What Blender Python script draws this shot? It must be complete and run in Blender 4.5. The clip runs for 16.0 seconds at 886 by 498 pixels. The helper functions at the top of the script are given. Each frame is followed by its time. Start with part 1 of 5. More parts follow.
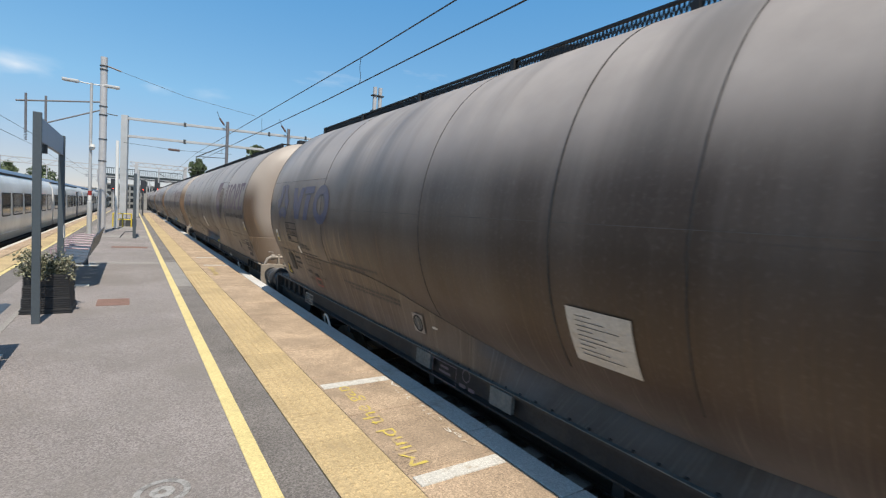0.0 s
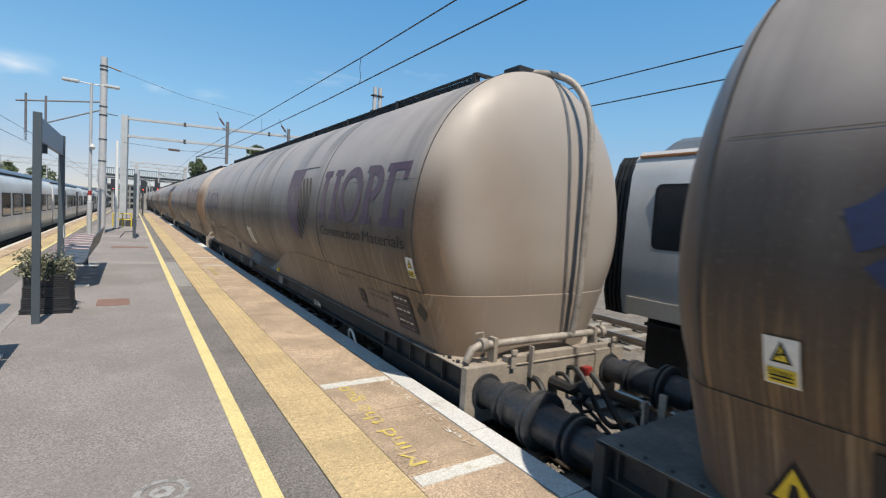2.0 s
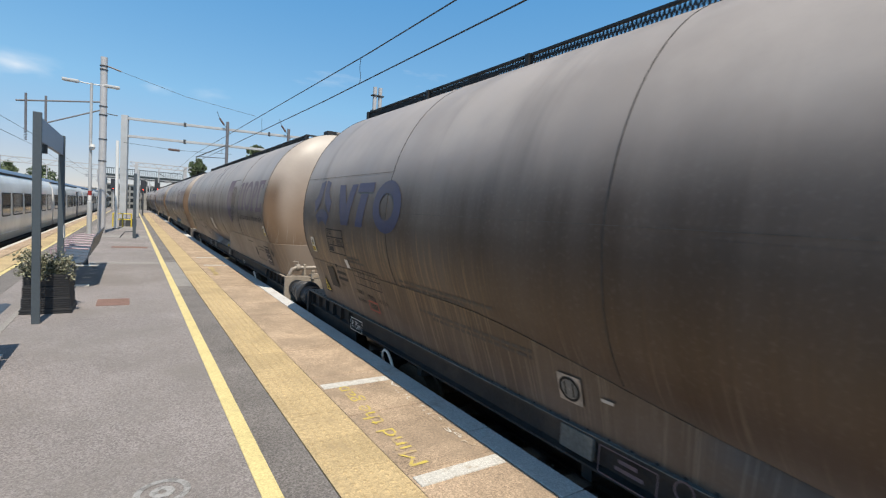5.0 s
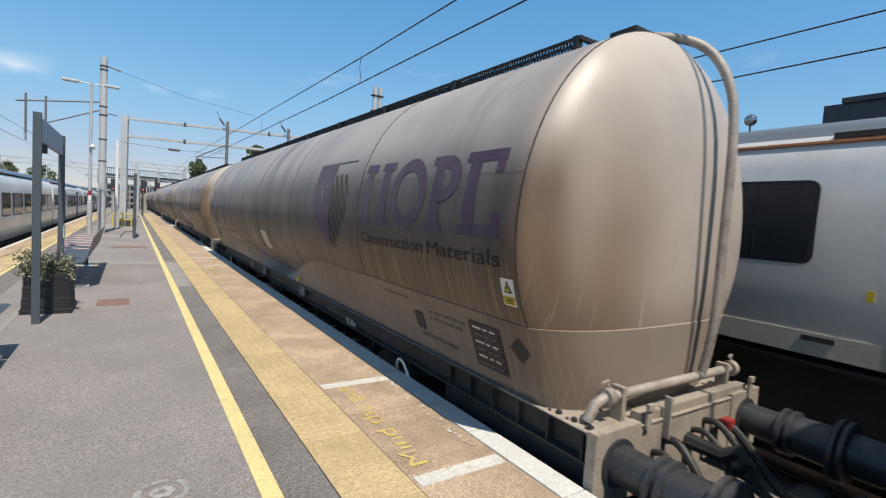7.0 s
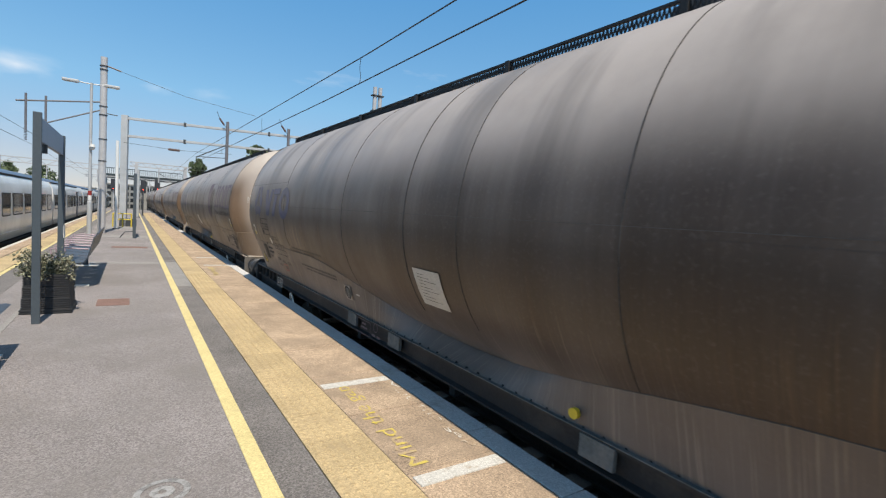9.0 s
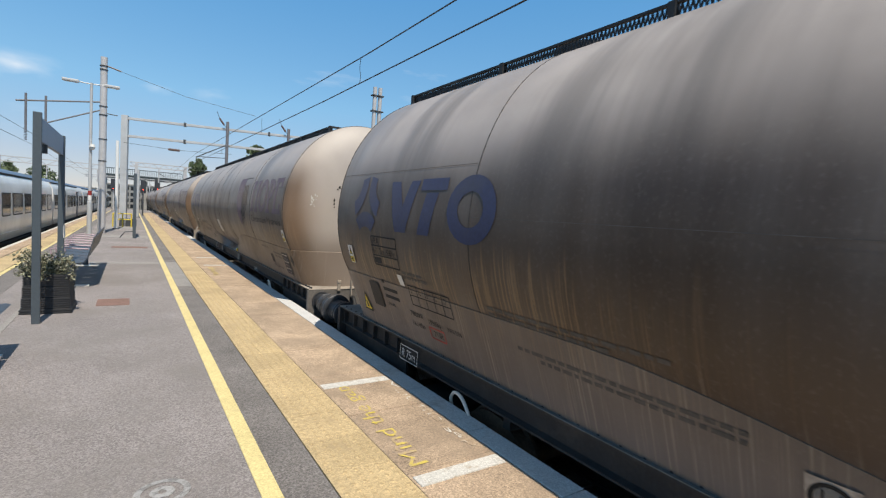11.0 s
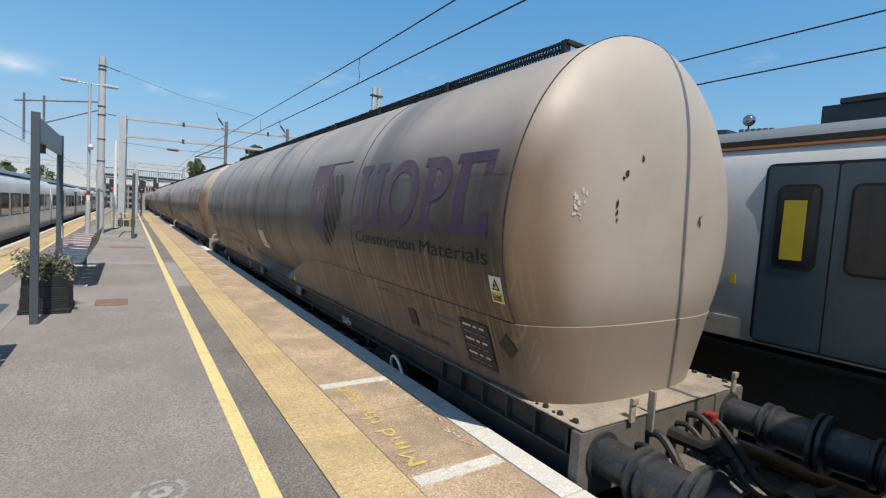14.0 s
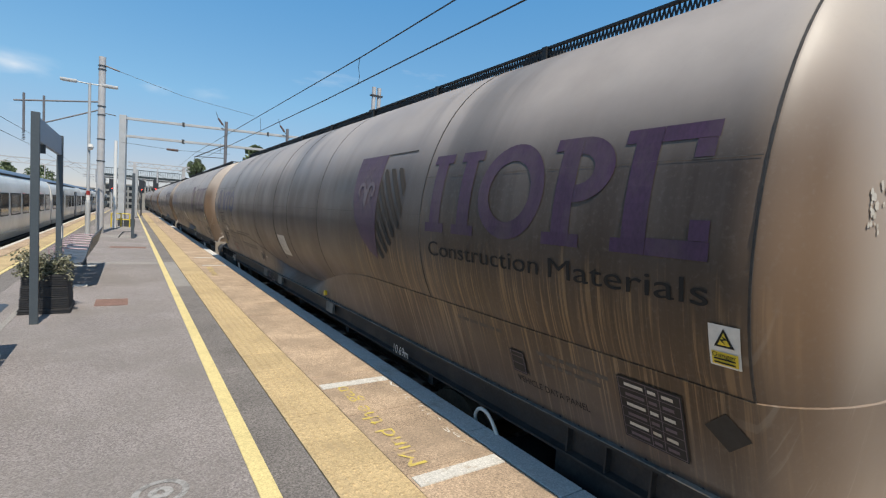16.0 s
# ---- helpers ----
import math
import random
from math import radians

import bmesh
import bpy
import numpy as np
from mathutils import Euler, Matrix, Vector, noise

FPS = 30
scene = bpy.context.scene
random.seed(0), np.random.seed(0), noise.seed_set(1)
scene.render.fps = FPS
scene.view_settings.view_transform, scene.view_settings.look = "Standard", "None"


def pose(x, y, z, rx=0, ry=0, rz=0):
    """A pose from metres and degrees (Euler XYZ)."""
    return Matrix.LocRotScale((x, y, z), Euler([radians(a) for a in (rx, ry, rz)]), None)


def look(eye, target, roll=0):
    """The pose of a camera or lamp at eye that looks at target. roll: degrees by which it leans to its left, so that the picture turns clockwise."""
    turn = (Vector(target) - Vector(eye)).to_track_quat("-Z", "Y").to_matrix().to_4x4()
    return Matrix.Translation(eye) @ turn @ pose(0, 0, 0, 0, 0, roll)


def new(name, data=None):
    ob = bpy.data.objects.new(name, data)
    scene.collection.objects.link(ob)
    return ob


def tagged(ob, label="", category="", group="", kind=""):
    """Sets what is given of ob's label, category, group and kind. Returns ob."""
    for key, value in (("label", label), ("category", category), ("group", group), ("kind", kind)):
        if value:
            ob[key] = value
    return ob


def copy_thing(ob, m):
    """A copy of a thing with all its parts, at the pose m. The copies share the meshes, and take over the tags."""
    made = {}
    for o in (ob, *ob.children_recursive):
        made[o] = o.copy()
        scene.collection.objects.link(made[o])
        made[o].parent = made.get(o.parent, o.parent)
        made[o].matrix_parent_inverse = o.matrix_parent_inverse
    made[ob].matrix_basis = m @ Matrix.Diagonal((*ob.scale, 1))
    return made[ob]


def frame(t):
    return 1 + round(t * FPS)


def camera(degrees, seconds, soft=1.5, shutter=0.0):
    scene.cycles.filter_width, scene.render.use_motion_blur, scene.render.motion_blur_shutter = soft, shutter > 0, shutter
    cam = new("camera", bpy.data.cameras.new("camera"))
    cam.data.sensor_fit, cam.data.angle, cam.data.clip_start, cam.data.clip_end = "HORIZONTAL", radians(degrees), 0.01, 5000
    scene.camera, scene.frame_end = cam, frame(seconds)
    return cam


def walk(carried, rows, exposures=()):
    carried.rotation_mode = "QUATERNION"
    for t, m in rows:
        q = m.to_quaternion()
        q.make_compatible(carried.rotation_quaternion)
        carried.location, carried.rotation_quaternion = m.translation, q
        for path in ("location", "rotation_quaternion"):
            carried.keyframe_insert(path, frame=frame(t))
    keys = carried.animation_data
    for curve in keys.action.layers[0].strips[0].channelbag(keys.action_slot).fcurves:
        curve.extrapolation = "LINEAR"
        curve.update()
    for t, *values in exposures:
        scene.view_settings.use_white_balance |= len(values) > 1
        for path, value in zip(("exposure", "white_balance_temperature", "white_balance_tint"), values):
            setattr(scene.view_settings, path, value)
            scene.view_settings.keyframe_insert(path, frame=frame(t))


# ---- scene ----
from collections import namedtuple

# ---------------------------------------------------------------- camera
cam = camera(86.22, 16.0, soft=1.2, shutter=0.14)
EYE = Vector((0.0, 0.0, 1.548))


def aim(yaw, down):
    a, d = radians(yaw), radians(down)
    return EYE + Vector((math.sin(a) * math.cos(d), math.cos(a) * math.cos(d), -math.sin(d)))


VIEW = look(EYE, aim(33.495, 3.704), 3.73)
VIEW_LATE = look(EYE, aim(33.63, 3.69), 3.73)
walk(cam, [(0, VIEW), (13.2, VIEW), (14.2, VIEW_LATE), (16, VIEW_LATE)], exposures=[(0, 0.25), (13, 0.24), (14.5, 0.18), (16, 0.18)])

# ---------------------------------------------------------------- light
SUN_ELEV, SUN_X = radians(61), -0.05
to_sun = Vector((SUN_X, -math.cos(SUN_ELEV), math.sin(SUN_ELEV))).normalized()
sun = new("sun", bpy.data.lights.new("sun", "SUN"))
sun.data.energy, sun.data.angle, sun.data.color = 4.75, radians(0.5), (1.0, 0.915, 0.785)
sun.matrix_world = look(to_sun * 60, (0, 0, 0))
# direction, density and size of the small white clouds
CLOUDS = [((-0.1496, 0.9703, 0.1901), 0.9, 0.075), ((0.0304, 0.9806, 0.1936), 0.6, 0.05), ((0.1182, 0.9733, 0.1969), 0.45, 0.07)]
world = bpy.data.worlds.new("sky")
scene.world = world
world.use_nodes = True
wn, wl = world.node_tree.nodes, world.node_tree.links
sky = wn.new("ShaderNodeTexSky")
sky.sky_type, sky.sun_disc = "NISHITA", False
sky.sun_elevation, sky.sun_rotation = SUN_ELEV, radians(180)
sky.air_density, sky.dust_density, sky.ozone_density = 1.0, 0.0, 3.0
wtc = wn.new("ShaderNodeTexCoord")
wmap = wn.new("ShaderNodeMapping")
wmap.inputs["Scale"].default_value = (1.6, 1.6, 7.0)
wl.new(wtc.outputs["Generated"], wmap.inputs["Vector"])
wno = wn.new("ShaderNodeTexNoise")
wno.inputs["Scale"].default_value, wno.inputs["Detail"].default_value, wno.inputs["Roughness"].default_value = 1.7, 7, 0.6
wl.new(wmap.outputs["Vector"], wno.inputs["Vector"])
wr = wn.new("ShaderNodeValToRGB")
wr.color_ramp.elements[0].position, wr.color_ramp.elements[1].position = 0.60, 0.88
wr.color_ramp.elements[1].color = (0.55, 0.55, 0.55, 1)
wl.new(wno.outputs["Fac"], wr.inputs["Fac"])
wmix = wn.new("ShaderNodeMix")
wmix.data_type = "RGBA"
wmix.inputs[7].default_value = (3.9, 4.05, 4.2, 1)
wfac = wr.outputs["Color"]
for (cx, cy, cz), near, edge in CLOUDS:
    dist = wn.new("ShaderNodeVectorMath")
    dist.operation = "DISTANCE"
    squash = wn.new("ShaderNodeMapping")
    squash.inputs["Scale"].default_value = (1, 1, 2.6)
    wl.new(wtc.outputs["Generated"], squash.inputs["Vector"])
    wl.new(squash.outputs["Vector"], dist.inputs[0])
    dist.inputs[1].default_value = (cx, cy, cz * 2.6)
    fall = wn.new("ShaderNodeMapRange")
    fall.inputs[1].default_value, fall.inputs[2].default_value, fall.inputs[3].default_value, fall.inputs[4].default_value = 0.0, edge, near, 0.0
    wl.new(dist.outputs["Value"], fall.inputs[0])
    puff = wn.new("ShaderNodeTexNoise")
    puff.inputs["Scale"].default_value, puff.inputs["Detail"].default_value = 16.0, 6
    wl.new(squash.outputs["Vector"], puff.inputs["Vector"])
    body = wn.new("ShaderNodeMath")
    body.operation = "MULTIPLY_ADD"
    wl.new(puff.outputs["Fac"], body.inputs[0])
    body.inputs[1].default_value = 1.5
    body.inputs[2].default_value = -0.95
    both = wn.new("ShaderNodeMath")
    both.operation, both.use_clamp = "ADD", True
    wl.new(body.outputs[0], both.inputs[0])
    wl.new(fall.outputs[0], both.inputs[1])
    gate = wn.new("ShaderNodeMath")
    gate.operation, gate.use_clamp = "MULTIPLY", True
    wl.new(both.outputs[0], gate.inputs[0])
    wl.new(fall.outputs[0], gate.inputs[1])
    top = wn.new("ShaderNodeMath")
    top.operation = "MAXIMUM"
    wl.new(wfac, top.inputs[0])
    wl.new(gate.outputs[0], top.inputs[1])
    wfac = top.outputs[0]
wl.new(wfac, wmix.inputs[0])
# colour of the air by height above the horizon: grey haze below, deep blue above
wsep = wn.new("ShaderNodeSeparateXYZ")
wl.new(wtc.outputs["Generated"], wsep.inputs[0])
wair = wn.new("ShaderNodeValToRGB")
for k, (pos, c) in enumerate(((0.0, (0.75, 0.73, 0.83)), (0.07, (0.74, 0.77, 0.89)), (0.20, (0.64, 0.97, 1.14)), (0.42, (0.44, 0.95, 1.28)), (0.75, (0.76, 0.88, 0.90)))):
    e = wair.color_ramp.elements[k] if k < 2 else wair.color_ramp.elements.new(pos)
    e.position, e.color = pos, (*c, 1)
wl.new(wsep.outputs[2], wair.inputs["Fac"])
wtint = wn.new("ShaderNodeMix")
wtint.data_type, wtint.blend_type = "RGBA", "MULTIPLY"
wtint.inputs[0].default_value = 1.0
wl.new(wair.outputs["Color"], wtint.inputs[7])
wgam = wn.new("ShaderNodeGamma")
wgam.inputs["Gamma"].default_value = 0.62
wl.new(sky.outputs["Color"], wgam.inputs["Color"])
wl.new(wgam.outputs["Color"], wtint.inputs[6])
wl.new(wtint.outputs[2], wmix.inputs[6])
wl.new(wmix.outputs[2], wn["Background"].inputs["Color"])
wn["Background"].inputs["Strength"].default_value = 0.20


# ---------------------------------------------------------------- materials
def mat(name, color, rough=0.7, metal=0.0, vary=0.15, scale=6.0, fine=60.0, bump=0.2, dist=0.01, dirt=None, dirt_lo=0.5, dirt_hi=0.75,
        dirt_scale=1.5, stretch=(1, 1, 1), piece=0.0, coat=0.0, laid=False, grain=0.0):
    """Principled material with a broad and a fine variation, an optional stain colour and a fine relief."""
    m = bpy.data.materials.new(name)
    m.use_nodes = True
    n, l = m.node_tree.nodes, m.node_tree.links
    b = n["Principled BSDF"]
    tc = n.new("ShaderNodeTexCoord")
    mp = n.new("ShaderNodeMapping")
    mp.inputs["Scale"].default_value = stretch
    geo = n.new("ShaderNodeNewGeometry") if laid else None
    l.new(geo.outputs["Position"] if laid else tc.outputs["Object"], mp.inputs["Vector"])

    def nz(sc, det=5.0, ro=0.6):
        t = n.new("ShaderNodeTexNoise")
        t.inputs["Scale"].default_value, t.inputs["Detail"].default_value, t.inputs["Roughness"].default_value = sc, det, ro
        l.new(mp.outputs["Vector"], t.inputs["Vector"])
        return t.outputs["Fac"]

    def mixc(f, a, c, mode="MIX"):
        x = n.new("ShaderNodeMix")
        x.data_type, x.blend_type = "RGBA", mode
        for s, v in ((0, f), (6, a), (7, c)):
            if hasattr(v, "is_linked"):
                l.new(v, x.inputs[s])
            else:
                x.inputs[s].default_value = v if s == 0 else (*v[:3], 1)
        return x.outputs[2]

    def ramp(f, lo, hi):
        x = n.new("ShaderNodeMapRange")
        x.inputs[1].default_value, x.inputs[2].default_value = lo, hi
        l.new(f, x.inputs[0])
        return x.outputs[0]

    d = [max(0, c * (1 - vary * 1.6)) for c in color]
    u = [min(1, c * (1 + vary)) for c in color]
    col = mixc(ramp(nz(scale), 0.3, 0.7), d, u)
    col = mixc(0.5, col, mixc(ramp(nz(fine, 3), 0.3, 0.7), d, u))
    if grain:
        vo = n.new("ShaderNodeTexVoronoi")
        vo.inputs["Scale"].default_value = 120.0
        l.new(mp.outputs["Vector"], vo.inputs["Vector"])
        sepc = n.new("ShaderNodeSeparateColor")
        l.new(vo.outputs["Color"], sepc.inputs[0])
        gm = n.new("ShaderNodeMapRange")
        gm.inputs[3].default_value, gm.inputs[4].default_value = 1 - grain, 1 + grain
        l.new(sepc.outputs[0], gm.inputs[0])
        col = mixc(1.0, col, gm.outputs[0], "MULTIPLY")
    if dirt is not None:
        col = mixc(ramp(nz(dirt_scale, 8, 0.65), dirt_lo, dirt_hi), col, dirt)
    if piece:
        oi = n.new("ShaderNodeObjectInfo")
        x = n.new("ShaderNodeMapRange")
        x.inputs[3].default_value, x.inputs[4].default_value = 1 - piece, 1 + piece
        l.new(oi.outputs["Random"], x.inputs[0])
        col = mixc(1.0, col, x.outputs[0], "MULTIPLY")
    l.new(col, b.inputs["Base Color"])
    b.inputs["Roughness"].default_value, b.inputs["Metallic"].default_value = rough, metal
    b.inputs["Coat Weight"].default_value = coat
    if bump:
        bp = n.new("ShaderNodeBump")
        bp.inputs["Strength"].default_value, bp.inputs["Distance"].default_value = bump, dist
        l.new(nz(fine, 4), bp.inputs["Height"])
        l.new(bp.outputs["Normal"], b.inputs["Normal"])
    return m


SHEEN = 0.07


def tank_material(name, offset, flank_dark=1.0, rusty=1.0, tan=1.0, dust=0.37, reach=0.0):
    """Dusty cement-tank paint: pale dust on top, brake dust and painted shade on the flanks, rain streaks running down.
    """
    m = bpy.data.materials.new(name)
    m.use_nodes = True
    n, l = m.node_tree.nodes, m.node_tree.links
    b = n["Principled BSDF"]
    tc = n.new("ShaderNodeTexCoord")

    def noise_at(sx, sy, sz, sc, det=6.0, ro=0.6):
        mp = n.new("ShaderNodeMapping")
        mp.inputs["Location"].default_value = (offset, offset * 1.7, 0)
        mp.inputs["Scale"].default_value = (sx, sy, sz)
        l.new(tc.outputs["Object"], mp.inputs["Vector"])
        t = n.new("ShaderNodeTexNoise")
        t.inputs["Scale"].default_value, t.inputs["Detail"].default_value, t.inputs["Roughness"].default_value = sc, det, ro
        l.new(mp.outputs["Vector"], t.inputs["Vector"])
        return t.outputs["Fac"]

    def rng(f, lo, hi, a=0.0, c=1.0):
        x = n.new("ShaderNodeMapRange")
        x.interpolation_type = "SMOOTHSTEP"
        for i, v in enumerate((lo, hi, a, c)):
            x.inputs[i + 1].default_value = v
        l.new(f, x.inputs[0])
        return x.outputs[0]

    def op(kind, a, c):
        x = n.new("ShaderNodeMath")
        x.operation = kind
        x.use_clamp = True
        for i, v in enumerate((a, c)):
            if hasattr(v, "is_linked"):
                l.new(v, x.inputs[i])
            else:
                x.inputs[i].default_value = v
        return x.outputs[0]

    def mixc(f, a, c):
        x = n.new("ShaderNodeMix")
        x.data_type = "RGBA"
        for s, v in ((0, f), (6, a), (7, c)):
            if hasattr(v, "is_linked"):
                l.new(v, x.inputs[s])
            else:
                x.inputs[s].default_value = v if s == 0 else (*v, 1)
        return x.outputs[2]

    sep = n.new("ShaderNodeSeparateXYZ")
    l.new(tc.outputs["Object"], sep.inputs[0])
    z = sep.outputs[2]
    broad = noise_at(1, 1, 1, 0.9, 5)
    streak = noise_at(1, 7.0, 0.35, 1.6, 5, 0.65)
    thin = noise_at(1, 40.0, 0.5, 1.3, 4, 0.6)
    thin_x = noise_at(22.0, 0.0, 0.7, 1.3, 4, 0.6)
    speck = noise_at(1, 1, 1, 40, 4)
    bloom = noise_at(1, 0.55, 1.0, 1.1, 5, 0.7)
    bands = noise_at(0.4, 1.5, 0.12, 1.2, 3, 0.5)
    drift = noise_at(1, 13.0, 0.08, 1.3, 3, 0.6)
    soot = noise_at(0.25, 1.25, 0.10, 1.25, 4, 0.55)
    base = mixc(rng(broad, 0.35, 0.65), (0.30, 0.265, 0.245), (0.375, 0.335, 0.312))
    # cement dust lies thick on the heads
    base = mixc(op("MULTIPLY", rng(sep.outputs[1], 0.62, 0.40), rng(bloom, 0.25, 0.65, 0.45, 0.95)), base, (dust, dust * 0.885, dust * 0.775))
    # soot drawn down from the roof in broad soft smears
    base = mixc(op("MULTIPLY", op("MULTIPLY", rng(soot, 0.50, 0.72), rng(sep.outputs[1], 0.46, 0.60)), 0.62), base, (0.105, 0.097, 0.092))
    ends = n.new("ShaderNodeMath")
    ends.operation = "SUBTRACT"
    l.new(sep.outputs[1], ends.inputs[0])
    ends.inputs[1].default_value = 7.42
    away = n.new("ShaderNodeMath")
    away.operation = "ABSOLUTE"
    l.new(ends.outputs[0], away.inputs[0])
    washed = rng(away.outputs[0], 2.2, 4.0, 0.10, 1.0)
    ragged = n.new("ShaderNodeMath")
    ragged.operation = "MULTIPLY_ADD"
    l.new(drift, ragged.inputs[0])
    ragged.inputs[1].default_value = 0.9
    l.new(z, ragged.inputs[2])
    zr = ragged.outputs[0]
    # lets the dark flank colour run onto the head's shoulder as painted shading
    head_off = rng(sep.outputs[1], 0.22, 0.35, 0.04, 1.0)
    # smooth brake dust on the flank, with the flank's shade painted into it
    dust_shade = op("MULTIPLY", rng(z, 3.32 - reach, 2.70 - reach), rng(streak, 0.25, 0.6, 0.93, 1.0))
    # thinner and thicker in broad upright bands, which paint in soft reflections
    dust_shade = op("MULTIPLY", dust_shade, rng(bands, 0.30, 0.64, 0.82, 1.0))
    dust_shade = op("MULTIPLY", op("MULTIPLY", dust_shade, 1.0 * flank_dark), head_off)
    flank = op("MULTIPLY", rng(sep.outputs[0], -0.70, -1.18), dust_shade)
    # the rear head gets the same dust and painted shade all over
    rear = op("MULTIPLY", rng(sep.outputs[1], 14.0, 14.4), op("MULTIPLY", dust_shade, 0.92))
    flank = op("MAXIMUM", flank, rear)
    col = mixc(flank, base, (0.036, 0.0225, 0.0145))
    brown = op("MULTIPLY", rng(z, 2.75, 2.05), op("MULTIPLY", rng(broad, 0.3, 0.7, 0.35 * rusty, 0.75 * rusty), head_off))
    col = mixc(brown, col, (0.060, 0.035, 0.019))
    # orange-brown rain streaks low on the barrel, some washed pale
    low = op("MULTIPLY", rng(zr, 2.74, 2.52), rng(z, 1.45, 1.85, 0.35, 1.0))
    run = op("MULTIPLY", low, rng(thin, 0.46, 0.60))
    run = op("MULTIPLY", op("MULTIPLY", run, washed), rng(streak, 0.40, 0.58, 0.08, 1.0))
    col = mixc(op("MULTIPLY", op("MULTIPLY", run, head_off), 0.56 * rusty), col, (0.27, 0.170, 0.085))
    pale = op("MULTIPLY", op("MULTIPLY", op("MULTIPLY", rng(zr, 2.30, 2.0), rng(thin, 0.50, 0.64)), rng(streak, 0.38, 0.60, 0.05, 1.0)), head_off)
    col = mixc(op("MULTIPLY", pale, 0.40 if flank_dark < 0.7 else 0.24), col, (0.36, 0.31, 0.25))
    # ochre staining on the shoulders of the heads, deepened platform-side as painted shading
    ochre = op("MULTIPLY", rng(noise_at(1, 1, 0.35, 0.6, 1), 0.22, 0.66), rng(z, 3.6, 2.3, 0.20, 0.85))
    end_only = op("MULTIPLY", ochre, rng(sep.outputs[1], 0.60, 0.36))
    end_only = op("MULTIPLY", end_only, rng(sep.outputs[0], 0.1, -1.0, 0.15 * tan, 1.0 * tan))
    col = mixc(end_only, col, (0.19, 0.12, 0.072))
    foot = op("MULTIPLY", op("MULTIPLY", rng(z, 2.2, 1.75), rng(sep.outputs[1], 0.6, 0.4)), 0.5)
    col = mixc(foot, col, (0.15, 0.11, 0.08))
    drip = op("MULTIPLY", op("MULTIPLY", rng(thin_x, 0.60, 0.68), rng(z, 2.35, 1.9)), rng(sep.outputs[1], 0.6, 0.4, 0.0, 0.55 if dust > 0.45 else 0.15))
    col = mixc(drip, col, (0.42, 0.38, 0.33))
    col = mixc(op("MULTIPLY", rng(speck, 0.5, 0.8), 0.14), col, (0.26, 0.24, 0.21))
    l.new(col, b.inputs["Base Color"])
    b.inputs["Metallic"].default_value = 0.0
    b.inputs["Specular IOR Level"].default_value = 0.40
    b.inputs["Sheen Weight"].default_value, b.inputs["Sheen Roughness"].default_value = SHEEN, 0.45
    b.inputs["Sheen Tint"].default_value = (0.95, 0.86, 0.82, 1)
    l.new(rng(broad, 0.3, 0.7, 0.40, 0.54), b.inputs["Roughness"])
    bp = n.new("ShaderNodeBump")
    bp.inputs["Strength"].default_value, bp.inputs["Distance"].default_value = 0.8, 0.035
    l.new(noise_at(1, 0.9, 0.5, 1.4, 2), bp.inputs["Height"])
    l.new(bp.outputs["Normal"], b.inputs["Normal"])
    return m


def glass_material(name, tint=(0.02, 0.025, 0.03)):
    m = mat(name, tint, 0.06, 0.0, 0.2, 2, 8, 0)
    m.node_tree.nodes["Principled BSDF"].inputs["Specular IOR Level"].default_value = 0.6
    return m


def glow(name, color, strength):
    m = bpy.data.materials.new(name)
    m.use_nodes = True
    b = m.node_tree.nodes["Principled BSDF"]
    b.inputs["Base Color"].default_value = (*color, 1)
    b.inputs["Emission Color"].default_value = (*color, 1)
    b.inputs["Emission Strength"].default_value = strength
    return m


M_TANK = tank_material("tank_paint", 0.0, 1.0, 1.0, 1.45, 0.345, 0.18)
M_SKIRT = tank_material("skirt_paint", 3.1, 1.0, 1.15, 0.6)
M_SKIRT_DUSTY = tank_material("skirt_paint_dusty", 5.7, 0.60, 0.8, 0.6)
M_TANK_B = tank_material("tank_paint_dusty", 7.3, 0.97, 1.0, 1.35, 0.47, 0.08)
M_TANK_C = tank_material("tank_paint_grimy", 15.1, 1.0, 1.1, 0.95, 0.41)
M_FRAME = mat("underframe_grey", (0.022, 0.022, 0.023), 0.7, 0.1, 0.3, 4, 40, 0.2, dirt=(0.05, 0.043, 0.038), dirt_lo=0.5, dirt_hi=0.7, dirt_scale=2.5)
M_DECK = mat("deck_dust", (0.31, 0.265, 0.215), 0.85, 0, 0.25, 3, 50, 0.25, dirt=(0.13, 0.12, 0.11), dirt_scale=2.0)
M_SIDEDECK = mat("deck_side_grey", (0.125, 0.138, 0.137), 0.75, 0.1, 0.3, 3, 40, 0.25, dirt=(0.22, 0.2, 0.18), dirt_scale=3.0)
M_BUFFER = mat("buffer_grease", (0.055, 0.058, 0.065), 0.45, 0.4, 0.35, 5, 50, 0.15, dirt=(0.16, 0.14, 0.12), dirt_lo=0.55, dirt_hi=0.75, dirt_scale=4)
M_RUBBER = mat("hose_rubber", (0.02, 0.02, 0.02), 0.6, 0, 0.3, 8, 60, 0.1)
M_GRATE = mat("walkway_steel", (0.03, 0.031, 0.033), 0.6, 0.4, 0.2, 5, 60, 0.1)
M_PIPE = mat("dusty_pipe", (0.36, 0.32, 0.28), 0.6, 0.2, 0.25, 4, 50, 0.15, dirt=(0.14, 0.12, 0.10), dirt_scale=5)
M_PURPLE = mat("purple_vinyl", (0.046, 0.017, 0.053), 0.6, 0, 0.3, 2, 30, 0.05, dirt=(0.078, 0.058, 0.062), dirt_lo=0.46, dirt_hi=0.8, dirt_scale=1.6, stretch=(1, 2, 1))
